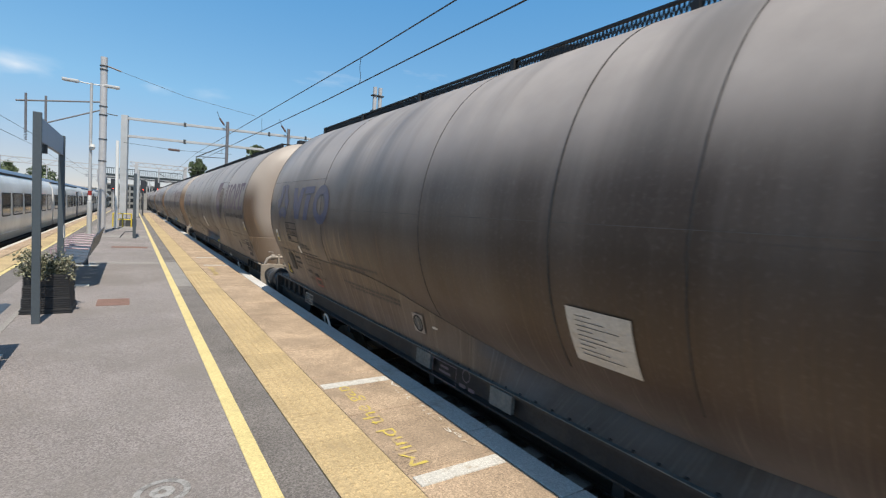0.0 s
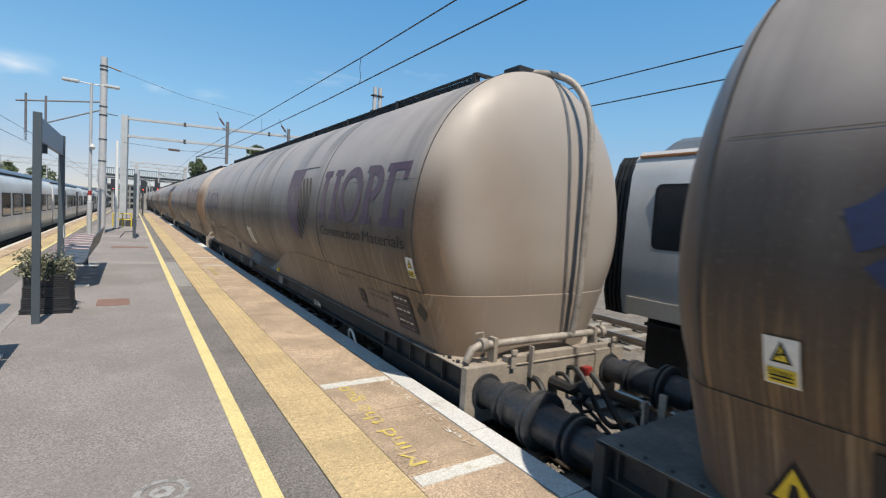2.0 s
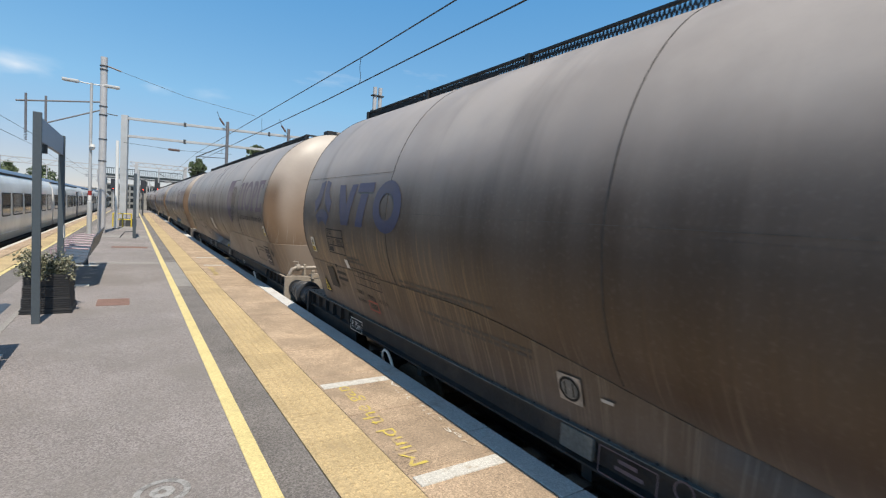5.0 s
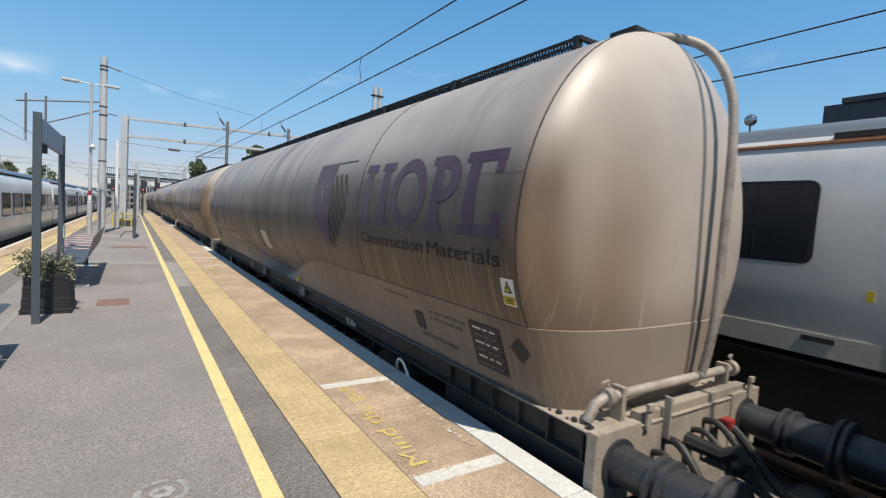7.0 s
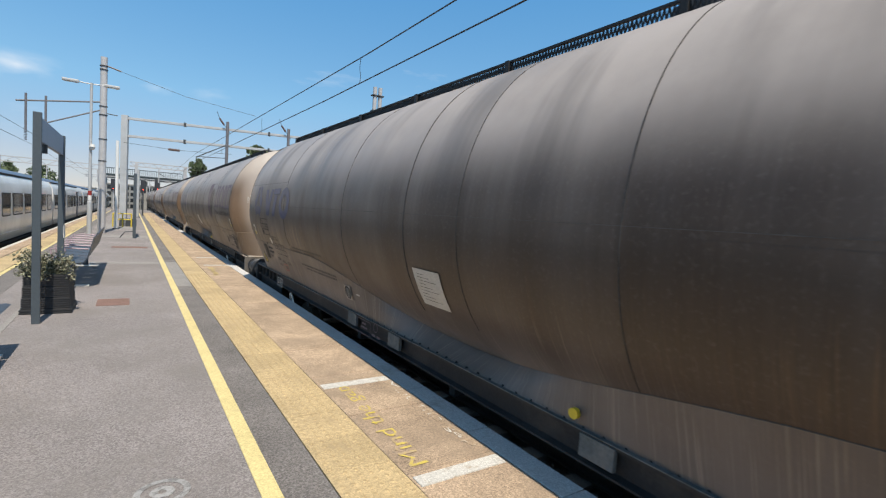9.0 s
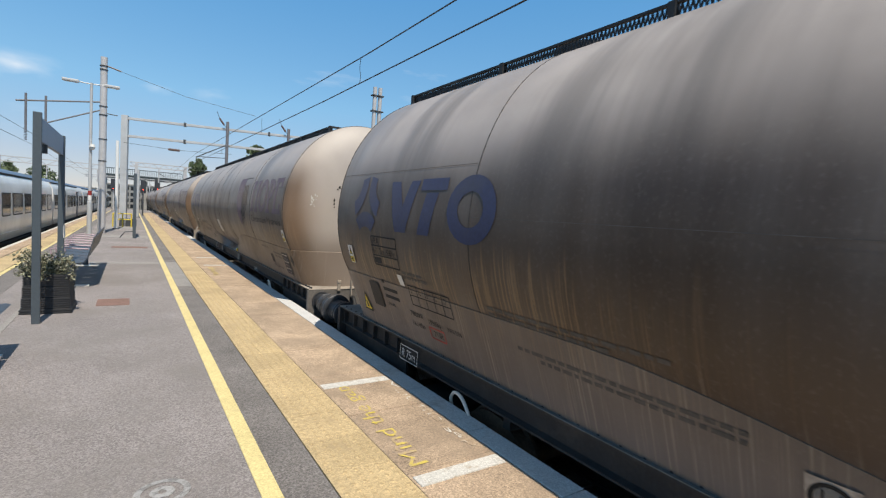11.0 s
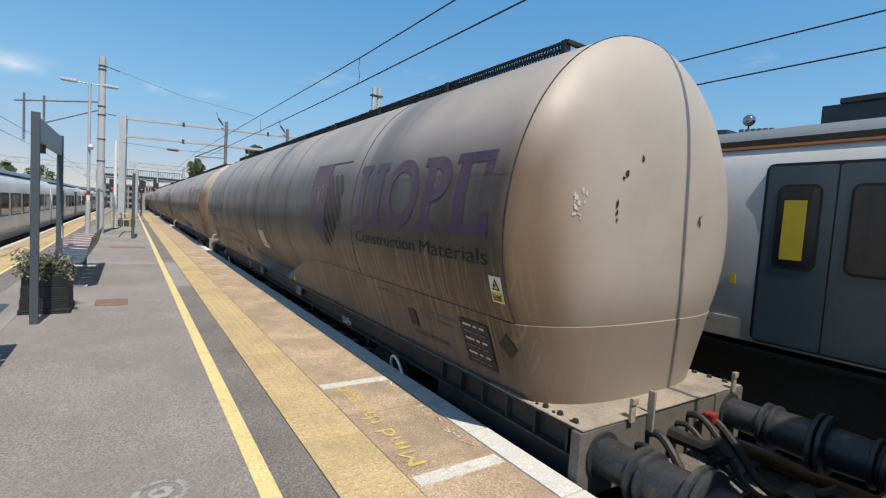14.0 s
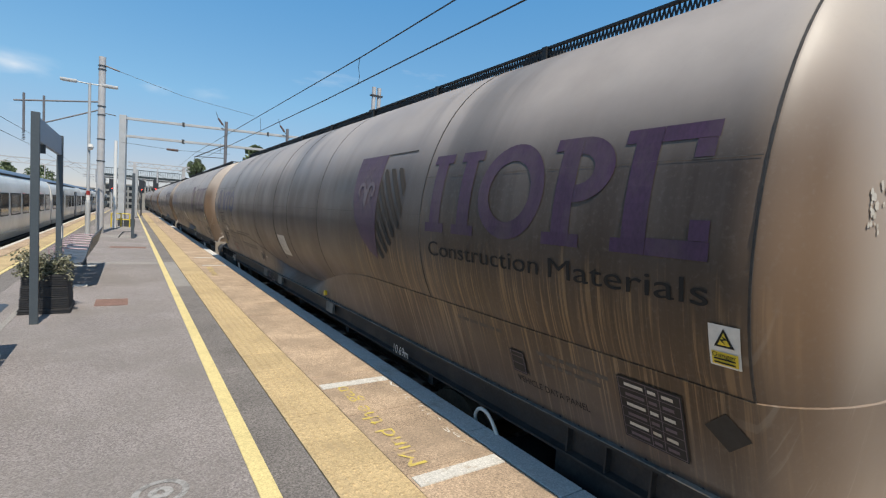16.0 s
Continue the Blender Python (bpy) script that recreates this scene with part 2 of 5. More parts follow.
M_BLUE = mat("blue_vinyl", (0.016, 0.026, 0.085), 0.6, 0, 0.25, 2, 30, 0.05, dirt=(0.04, 0.042, 0.06), dirt_lo=0.5, dirt_hi=0.8, dirt_scale=1.6)
M_INK = mat("black_lettering", (0.010, 0.009, 0.008), 0.85, 0, 0.3, 3, 30, 0)
M_PANEL = mat("white_placard", (0.52, 0.49, 0.44), 0.6, 0, 0.15, 4, 60, 0.05, dirt=(0.3, 0.26, 0.2), dirt_scale=4)
M_BLACKPANEL = mat("black_data_panel", (0.014, 0.014, 0.015), 0.65, 0, 0.3, 4, 40, 0.05)
M_YELLOWSIGN = mat("yellow_sign", (0.62, 0.46, 0.03), 0.5, 0, 0.1, 4, 40, 0)
M_WHITESIGN = mat("white_sign", (0.62, 0.60, 0.56), 0.5, 0, 0.1, 4, 40, 0)
M_FADED = mat("faded_emblem", (0.105, 0.08, 0.10), 0.6, 0, 0.2, 4, 40, 0.03)
for dusty in (M_PURPLE, M_BLUE, M_INK, M_PANEL, M_FADED):
    dusty_shader = dusty.node_tree.nodes["Principled BSDF"]
    dusty_shader.inputs["Sheen Weight"].default_value, dusty_shader.inputs["Sheen Roughness"].default_value = SHEEN * 1.4, 0.45
    dusty_shader.inputs["Sheen Tint"].default_value = (0.95, 0.86, 0.82, 1)
M_RUST = mat("rusty_steel", (0.13, 0.075, 0.045), 0.85, 0.2, 0.4, 4, 40, 0.3)
M_RED = mat("red_paint", (0.32, 0.03, 0.025), 0.5, 0, 0.3, 4, 40, 0.1)
M_HEADSTOCK = mat("headstock_dust", (0.135, 0.122, 0.11), 0.8, 0, 0.3, 3, 50, 0.25, dirt=(0.06, 0.055, 0.05), dirt_scale=3.0)
M_BOOM = mat("boom_grey_steel", (0.17, 0.165, 0.175), 0.6, 0.2, 0.2, 3, 40, 0.1)
M_RING = mat("sooty_ring_weld", (0.045, 0.040, 0.037), 0.7, 0.1, 0.4, 3, 40, 0.15, dirt=(0.10, 0.09, 0.08), dirt_scale=2.0)
M_WELD = mat("weld_seam", (0.085, 0.077, 0.07), 0.7, 0.1, 0.3, 4, 40, 0.1)

M_ASPHALT = mat("platform_asphalt", (0.265, 0.239, 0.233), 0.92, 0, 0.20, 0.8, 75, 1.0, 0.012, dirt=(0.20, 0.183, 0.171), dirt_lo=0.45, dirt_hi=0.7, dirt_scale=0.6, laid=True, grain=0.34)
M_ASPHALT_NEW = mat("asphalt_dark_strip", (0.190, 0.174, 0.165), 0.92, 0, 0.32, 1.2, 75, 1.0, 0.012, laid=True, grain=0.38)
M_CONC = mat("concrete_patch", (0.27, 0.255, 0.24), 0.9, 0, 0.15, 1.5, 90, 0.3, laid=True, grain=0.25)
M_TACT = mat("buff_tactile", (0.455, 0.345, 0.190), 0.85, 0, 0.14, 2, 90, 0.3, 0.004, dirt=(0.33, 0.25, 0.145), dirt_lo=0.52, dirt_hi=0.75, dirt_scale=2.2, piece=0.07, laid=True, grain=0.22)
M_TACTDOT = mat("worn_blister", (0.38, 0.285, 0.15), 0.85, 0, 0.2, 2, 90, 0.2, 0.004, laid=True)
M_SLAB = mat("buff_edge_slab", (0.44, 0.328, 0.228), 0.9, 0, 0.34, 2.2, 80, 0.9, 0.01, dirt=(0.28, 0.212, 0.150), dirt_lo=0.48, dirt_hi=0.72, dirt_scale=1.7, piece=0.07, laid=True, grain=0.30)
M_COPING = mat("white_coping", (0.56, 0.55, 0.53), 0.8, 0, 0.12, 3, 90, 0.3, 0.004, dirt=(0.33, 0.29, 0.24), dirt_lo=0.55, dirt_hi=0.75, dirt_scale=3, piece=0.05, laid=True, grain=0.15)
M_YLINE = mat("yellow_line_paint", (0.64, 0.53, 0.25), 0.75, 0, 0.12, 2, 90, 0.3, 0.003, dirt=(0.40, 0.32, 0.17), dirt_lo=0.55, dirt_hi=0.75, dirt_scale=3, laid=True, grain=0.15)
M_WLINE = mat("white_line_paint", (0.56, 0.54, 0.50), 0.75, 0, 0.12, 3, 90, 0.3, 0.003, dirt=(0.36, 0.29, 0.21), dirt_lo=0.56, dirt_hi=0.66, dirt_scale=9, laid=True, grain=0.20)
M_YFADE = mat("faded_yellow_stencil", (0.60, 0.47, 0.10), 0.8, 0, 0.2, 3, 60, 0.2, dirt=(0.42, 0.31, 0.19), dirt_lo=0.45, dirt_hi=0.58, dirt_scale=11, laid=True)
M_WFADE = mat("faded_white_stencil", (0.66, 0.63, 0.57), 0.8, 0, 0.2, 3, 60, 0.2, dirt=(0.40, 0.30, 0.205), dirt_lo=0.40, dirt_hi=0.50, dirt_scale=13, laid=True)
M_GREYSTENCIL = mat("faded_grey_stencil", (0.32, 0.315, 0.31), 0.8, 0, 0.2, 3, 60, 0.2, dirt=(0.165, 0.16, 0.157), dirt_lo=0.48, dirt_hi=0.58, dirt_scale=14, laid=True)
M_REDCOVER = mat("red_brown_cover", (0.21, 0.125, 0.10), 0.85, 0, 0.2, 6, 80, 0.4, laid=True, grain=0.30)
M_BRICK = mat("platform_wall_brick", (0.16, 0.11, 0.085), 0.9, 0, 0.3, 3, 40, 0.4)
M_BALLAST = mat("ballast_stone", (0.20, 0.175, 0.15), 0.95, 0, 0.35, 3, 22, 0.9, 0.05, dirt=(0.11, 0.09, 0.075), dirt_scale=1.0)
M_GROUND = mat("rough_ground", (0.16, 0.15, 0.12), 0.95, 0, 0.3, 0.3, 6, 0.5, 0.05, dirt=(0.08, 0.10, 0.045), dirt_scale=0.08)
M_RAIL = mat("rail_steel", (0.28, 0.24, 0.21), 0.35, 0.8, 0.2, 3, 40, 0.1)
M_SLEEPER = mat("sleeper_concrete", (0.26, 0.24, 0.21), 0.9, 0, 0.2, 3, 40, 0.3)
M_GALV = mat("galvanised_steel", (0.47, 0.48, 0.485), 0.55, 0.25, 0.1, 2, 40, 0.05, dirt=(0.36, 0.36, 0.36), dirt_scale=1.2)
M_MASTGREY = mat("mast_grey_paint", (0.44, 0.44, 0.45), 0.65, 0, 0.1, 2, 30, 0.05, dirt=(0.33, 0.32, 0.31), dirt_scale=1.2)
M_SIGNBLUE = mat("slate_blue_paint", (0.062, 0.078, 0.092), 0.5, 0, 0.12, 2, 40, 0.05)
M_SIGNFACE = mat("sign_board_face", (0.22, 0.27, 0.35), 0.45, 0, 0.08, 1.5, 30, 0.02)
M_DARKSTEEL = mat("dark_steel", (0.06, 0.065, 0.07), 0.6, 0.3, 0.2, 3, 40, 0.1)
M_WIRE = mat("contact_wire_copper", (0.06, 0.055, 0.05), 0.5, 0.6, 0.2, 3, 40, 0)
M_INSUL = mat("brown_insulator", (0.11, 0.07, 0.06), 0.35, 0, 0.2, 5, 40, 0)
M_WHITE = mat("white_paint", (0.72, 0.72, 0.70), 0.5, 0, 0.06, 2, 40, 0.02)
M_YELLOW = mat("yellow_rail_paint", (0.62, 0.48, 0.05), 0.5, 0, 0.1, 3, 40, 0.05)
M_TUB = mat("black_planter_plastic", (0.028, 0.028, 0.03), 0.6, 0, 0.25, 4, 50, 0.15)
M_LEAF = mat("variegated_leaf", (0.155, 0.165, 0.095), 0.6, 0, 0.4, 14, 60, 0.1, dirt=(0.40, 0.37, 0.28), dirt_lo=0.48, dirt_hi=0.6, dirt_scale=26)
M_TREELEAF = mat("tree_leaf", (0.145, 0.185, 0.09), 0.7, 0, 0.4, 0.6, 8, 0.1)
M_BARK = mat("bark", (0.09, 0.07, 0.05), 0.9, 0, 0.3, 4, 30, 0.4)
M_SEAT = mat("bench_steel", (0.085, 0.095, 0.11), 0.45, 0.4, 0.12, 3, 60, 0.05)
M_PINK = mat("bench_rail_tint", (0.40, 0.30, 0.33), 0.5, 0.2, 0.1, 3, 40, 0.05)
M_CARBODY = mat("train_silver_paint", (0.60, 0.595, 0.585), 0.33, 0.15, 0.06, 0.6, 20, 0.03, dirt=(0.42, 0.415, 0.40), dirt_lo=0.45, dirt_hi=0.8, dirt_scale=0.5, coat=0.2)
M_CARGREY = mat("train_roof_grey", (0.14, 0.165, 0.19), 0.5, 0.1, 0.1, 0.8, 30, 0.05)
M_CARBLUE = mat("train_door_blue", (0.060, 0.092, 0.112), 0.35, 0.1, 0.1, 1, 30, 0.02, coat=0.3)
M_CARDARK = mat("train_underframe", (0.035, 0.033, 0.03), 0.8, 0.1, 0.3, 2, 30, 0.2)
M_ORANGE = mat("orange_stripe", (0.55, 0.20, 0.06), 0.45, 0, 0.05, 2, 30, 0)
M_CREAM = mat("train_lower_cream", (0.46, 0.43, 0.37), 0.45, 0.05, 0.1, 1, 30, 0.05, dirt=(0.26, 0.22, 0.17), dirt_scale=1.0)
M_CARWHITE = mat("train_pale_silver", (0.80, 0.79, 0.765), 0.35, 0.05, 0.06, 0.6, 20, 0.03, dirt=(0.52, 0.50, 0.46), dirt_lo=0.45, dirt_hi=0.8, dirt_scale=0.5, coat=0.2)
M_GLASS = glass_material("tinted_glass")
M_CONCRETE = mat("concrete_grey", (0.33, 0.32, 0.30), 0.9, 0, 0.15, 1, 30, 0.2)
M_BUILD = mat("dark_cladding", (0.035, 0.038, 0.045), 0.5, 0.1, 0.15, 1, 20, 0.05)
M_BRIDGE = mat("bridge_grey_green", (0.04, 0.055, 0.06), 0.65, 0.1, 0.15, 1, 20, 0.05)
M_SIGNALRED = glow("signal_red", (1.0, 0.05, 0.03), 3.0)
M_BLOCK = mat("pale_facade", (0.25, 0.25, 0.24), 0.85, 0, 0.12, 0.4, 8, 0.05)


# ---------------------------------------------------------------- mesh helpers
LIFT = [0.0]


def mesh_of(name, bm, material, smooth=False):
    me = bpy.data.meshes.new(name)
    if LIFT[0]:
        bmesh.ops.translate(bm, verts=bm.verts, vec=(0, 0, LIFT[0]))
    bm.normal_update()
    bm.to_mesh(me)
    bm.free()
    for mm in (material if isinstance(material, (list, tuple)) else [material]):
        me.materials.append(mm)
    if smooth:
        for p in me.polygons:
            p.use_smooth = True
        me.set_sharp_from_angle(angle=radians(38))
    return me


def part(name, bm, material, parent, label="", smooth=False, kind=""):
    ob = new(name, mesh_of(name, bm, material, smooth))
    ob.parent = parent
    return tagged(ob, label=label, kind=kind)


def single(name, bm, material, label, category, kind="", smooth=False, at=None):
    ob = new(name, mesh_of(name, bm, material, smooth))
    if at is not None:
        ob.matrix_basis = at
    return tagged(ob, label, category, "", kind)


def thing(name, at, label, category, group="", kind=""):
    return_ob = new(name)
    return_ob.empty_display_size = 0.3
    return_ob.matrix_basis = at
    return tagged(return_ob, label, category, group, kind)


def box(bm, x0, x1, y0, y1, z0, z1, bevel=0.0):
    """A box, bevelled when asked, added to bm."""
    tmp = bmesh.new() if bevel else bm
    vs = [tmp.verts.new((x, y, z)) for z in (z0, z1) for y in (y0, y1) for x in (x0, x1)]
    for f in ((0, 2, 3, 1), (4, 5, 7, 6), (0, 1, 5, 4), (2, 6, 7, 3), (0, 4, 6, 2), (1, 3, 7, 5)):
        tmp.faces.new([vs[i] for i in f])
    if bevel:
        bmesh.ops.bevel(tmp, geom=tmp.edges[:], offset=bevel, segments=2, profile=0.7, affect="EDGES")
        me = bpy.data.meshes.new("tmp")
        tmp.to_mesh(me)
        tmp.free()
        bm.from_mesh(me)
        bpy.data.meshes.remove(me)
    return bm


def B(*a, bevel=0.0):
    return box(bmesh.new(), *a, bevel=bevel)


def tube(bm, pts, r, seg=10, cap=True):
    """A round tube along points, added to bm. r: one radius or one for each point."""
    pts = [Vector(p) for p in pts]
    rr = r if isinstance(r, (list, tuple)) else [r] * len(pts)
    rings, up = [], None
    for i, p in enumerate(pts):
        d = (pts[min(i + 1, len(pts) - 1)] - pts[max(i - 1, 0)]).normalized()
        if up is None:
            up = Vector((0, 0, 1)) if abs(d.z) < 0.9 else Vector((0, 1, 0))
        side = d.cross(up).normalized()
        up = side.cross(d).normalized()
        rings.append([bm.verts.new(p + rr[i] * (math.cos(2 * math.pi * k / seg) * side + math.sin(2 * math.pi * k / seg) * up)) for k in range(seg)])
    for a, c in zip(rings, rings[1:]):
        for k in range(seg):
            bm.faces.new((a[k], a[(k + 1) % seg], c[(k + 1) % seg], c[k]))
    if cap:
        bm.faces.new(rings[0][::-1])
        bm.faces.new(rings[-1])
    return bm


def spline(pts, n=6):
    """A smooth path through the points."""
    pts = [Vector(p) for p in pts]
    ext = [pts[0] * 2 - pts[1]] + pts + [pts[-1] * 2 - pts[-2]]
    out = []
    for a, p, q, c in zip(ext, ext[1:], ext[2:], ext[3:]):
        for k in range(n):
            t = k / n
            out.append(0.5 * (2 * p + (q - a) * t + (2 * a - 5 * p + 4 * q - c) * t * t + (3 * p - a - 3 * q + c) * t ** 3))
    return out + [pts[-1]]


def T(pts, r, seg=10):
    return tube(bmesh.new(), pts, r, seg)


def loft(bm, rings, close=True, caps=True):
    vs = [[bm.verts.new(p) for p in ring] for ring in rings]
    n = len(vs[0])
    for a, c in zip(vs, vs[1:]):
        for k in range(n if close else n - 1):
            bm.faces.new((a[k], a[(k + 1) % n], c[(k + 1) % n], c[k]))
    if caps:
        bm.faces.new(vs[0][::-1])
        bm.faces.new(vs[-1])
    return bm


def rounded(hx, y0, y1, r, z, seg=7):
    """Outline of a rounded rectangle at height z, counter-clockwise from above."""
    out = []
    for cx, cy, a0 in ((hx - r, y0 + r, -90), (hx - r, y1 - r, 0), (-hx + r, y1 - r, 90), (-hx + r, y0 + r, 180)):
        for k in range(seg + 1):
            a = radians(a0 + 90 * k / seg)
            out.append((cx + r * math.cos(a), cy + r * math.sin(a), z))
    return out


def text_bm(words, height):
    """The words in the built-in font as flat faces in x and y, capital height about `height`, from (0, 0)."""
    cu = bpy.data.curves.new("words", "FONT")
    cu.body, cu.size, cu.fill_mode = words, height / 0.72, "FRONT"
    ob = bpy.data.objects.new("words", cu)
    scene.collection.objects.link(ob)
    bpy.context.view_layer.update()
    dg = bpy.context.evaluated_depsgraph_get()
    me = bpy.data.meshes.new_from_object(ob.evaluated_get(dg))
    bm = bmesh.new()
    bm.from_mesh(me)
    bpy.data.objects.remove(ob)
    bpy.data.curves.remove(cu)
    bpy.data.meshes.remove(me)
    bmesh.ops.remove_doubles(bm, verts=bm.verts, dist=1e-5)
    return bm


def width_of(bm):
    xs = [v.co.x for v in bm.verts]
    return min(xs), max(xs)


# ---------------------------------------------------------------- platform and ground
EDGE = 2.27
RAILZ = -0.915
g = bmesh.new()
for x0, x1, y0, y1 in ((-900, 900, -900, 2500),):
    vs = [g.verts.new(p) for p in ((x0, y0, -1.45), (x1, y0, -1.45), (x1, y1, -1.45), (x0, y1, -1.45))]
    g.faces.new(vs)
single("ground", g, M_GROUND, "rough brown and green railway land", "ground", "structure")
single("trackbed", B(2.33, 40, -60, 260, -1.5, -1.12), M_BALLAST, "grey-brown stone ballast between the rails", "ballast", "structure")
single("trackbed", B(-30, -2.9, -60, 260, -1.5, -1.12), M_BALLAST, "grey-brown stone ballast between the rails", "ballast", "structure")
platform = single("platform", B(-2.86, EDGE - 0.03, -30, 78, -1.45, -0.02), [M_ASPHALT], "grey asphalt island platform with worn surface", "platform", "structure")
# raised layers of the surfacing, each a few millimetres above the last
part("asphalt_strip", B(0.71, 0.975, -12, 78, -0.02, -0.002), M_ASPHALT_NEW, platform, "darker asphalt strip")
part("asphalt_main", B(-1.6, 0.615, -12, 78, -0.02, -0.0035), M_ASPHALT, platform)
part("asphalt_edge", B(-2.1, -1.605, -12, 78, -0.02, -0.005), M_ASPHALT_NEW, platform)
part("yellow_line", B(0.610, 0.712, -12, 78, -0.02, 0.003), M_YLINE, platform, "worn yellow painted line")
part("yellow_line", B(-2.02, -1.95, -12, 78, -0.02, 0.003), M_YLINE, platform, "worn yellow painted line")
part("channel_strip", B(-1.22, -1.16, -12, 40, -0.02, 0.001), M_CONC, platform, "pale concrete drainage strip")
for y0, y1, x0, x1 in ((13.3, 13.75, -1.5, 0.60), (22.0, 23.6, -1.3, 0.58), (28.0, 33.0, -1.4, 0.2), (9.75, 13.7, 0.72, 0.97)):
    part("concrete_patch", B(x0, x1, y0, y1, -0.02, 0.0005), M_CONC, platform, "paler repaired concrete patch")
part("access_cover", B(-0.40, 0.0, 8.15, 8.68, -0.02, 0.002), M_REDCOVER, platform, "red-brown textured access cover")
part("access_cover", B(-0.5, 0.45, 17.6, 18.1, -0.02, 0.002), M_REDCOVER, platform, "red-brown textured access cover")
part("brick_face", B(EDGE - 0.03, EDGE - 0.01, -30, 78, -1.45, -0.09), M_BRICK, platform, "dark brick platform wall")
# faded round grey stencil
ring = bmesh.new()
for r0, r1 in ((0.10, 0.135), (0.0, 0.06)):
    n = 28
    a = [[ring.verts.new((0.165 + r * math.cos(2 * math.pi * k / n), 2.80 + r * 0.95 * math.sin(2 * math.pi * k / n), 0.0)) for k in range(n)] for r in ((r0, r1) if r0 else (0.02, r1))]
    for k in range(n):
        ring.faces.new((a[0][k], a[0][(k + 1) % n], a[1][(k + 1) % n], a[1][k]))
part("round_stencil", ring, M_GREYSTENCIL, platform, "faded round grey stencil")


def stencil(words, height, length, origin, along, up, material, name):
    bm = text_bm(words, height)
    lo, hi = width_of(bm)
    k = length / (hi - lo)
    for v in bm.verts:
        u, w = (v.co.x - lo) * k, v.co.y
        v.co = Vector(origin) + Vector(along) * u + Vector(up) * w
    return part(name, bm, material, platform)


stencil("Mind the gap", 0.14, 1.45, (1.60, 2.42, 0.0075), (0.02, 1, 0), (-1, 0, 0), M_YFADE, "yellow_stencil")
stencil("Mind the gap", 0.085, 1.35, (1.975, 3.82, 0.0075), (0, -1, 0), (1, 0, 0), M_WFADE, "white_stencil")
stencil("Mind the gap", 0.14, 1.45, (1.62, 11.1, 0.0075), (0.02, 1, 0), (-1, 0, 0), M_YFADE, "yellow_stencil")
for y0 in (2.20, 3.86):
    part("white_bar", B(1.42, 2.05, y0, y0 + 0.11, 0.0, 0.010), M_WLINE, platform, "worn white painted bar")
for y0 in (12.9, 14.7):
    part("white_bar", B(1.52, 2.08, y0, y0 + 0.11, 0.0, 0.010), M_WLINE, platform, "worn white painted bar")

# ---------------------------------------------------------------- tanker wagons
XC, ZC, TR, WLEN, PITCH = 3.31, 1.50, 1.51, 14.84, 16.14
OVAL = 1.335 / TR  # the tank is a little taller than wide
FLAT = 1.30 / TR  # and a little flatter below than above
SKIRT_TOP, SKIRT_LOW, DECK = 0.88, 0.315, 0.31
FOOT, DK = 0.955, 0.985
REAR_SEAM, REAR_DISH = 0.66, 0.36
SEAM, DISH = 0.465, 0.29  # where barrel and head join, depth of the head


def barrel_x(z):
    """Half width of the barrel at a height above the platform."""
    d = z - ZC if z > ZC else (z - ZC) / FLAT
    return OVAL * math.sqrt(max(TR * TR - d * d, 0))


def barrel_point(y, r, a):
    """A point of the cross-section of radius r, a radians from the top."""
    c = math.cos(a)
    return (OVAL * r * math.sin(a), y, ZC + r * c * (1 if c > 0 else FLAT))


def radius_share(x, z):
    """Share of the tank's radius at a point of its end."""
    return math.hypot(x / OVAL, (z - ZC) / (1 if z > ZC else FLAT)) / TR


def skirt_top(y):
    """Height at which the skirt meets the barrel: high at the ends, low under the belly."""
    k = max(0.0, 1 - abs(y - WLEN / 2) / 3.3)
    return SKIRT_TOP - 0.47 * (k * k * (3 - 2 * k))


def side_x(z, y=0.0):
    """Half width of the wagon's body at a height above the platform."""
    top = skirt_top(y)
    if z >= top:
        return barrel_x(z)
    k = (z - SKIRT_LOW) / (top - SKIRT_LOW)
    return FOOT + k * (barrel_x(top) + 0.004 - FOOT)


def wrap(bm, out=0.0035, step=0.08, along=0.0):
    """Lays a flat figure, drawn in y and z with x = 0, on the platform side of the body."""
    zs = [v.co.z for v in bm.verts]
    z = min(zs) + step
    while z < max(zs):
        bmesh.ops.bisect_plane(bm, geom=bm.verts[:] + bm.edges[:] + bm.faces[:], plane_co=(0, 0, z), plane_no=(0, 0, 1))
        z += step
    for v in bm.verts:
        v.co.x = -side_x(v.co.z, v.co.y) - out
    for f in bm.faces:
        f.normal_update()
        if f.normal.x > 0:
            f.normal_flip()
    return bm


def poly(*points, bm=None):
    bm = bm or bmesh.new()
    bm.faces.new([bm.verts.new((0, y, z)) for y, z in points])
    return bm


def rect(y0, y1, z0, z1, bm=None):
    return poly((y0, z0), (y1, z0), (y1, z1), (y0, z1), bm=bm)


def arc(cy, cz, r0, r1, a0, a1, seg=10, bm=None, sy=1.0):
    bm = bm or bmesh.new()
    rows = [[bm.verts.new((0, cy + sy * r * math.cos(radians(a0 + (a1 - a0) * k / seg)), cz + r * math.sin(radians(a0 + (a1 - a0) * k / seg)))) for k in range(seg + 1)] for r in (r0, r1)]
    for k in range(seg):
        bm.faces.new((rows[0][k], rows[0][k + 1], rows[1][k + 1], rows[1][k]))
    return bm


def words_on_side(words, height, y_left, z, length=None):
    """Lettering that reads from the platform: it runs towards smaller y."""
    bm = text_bm(words, height)
    lo, hi = width_of(bm)
    k = length / (hi - lo) if length else 1.0
    for v in bm.verts:
        v.co = Vector((0, y_left - (v.co.x - lo) * k, z + v.co.y))
    return bm


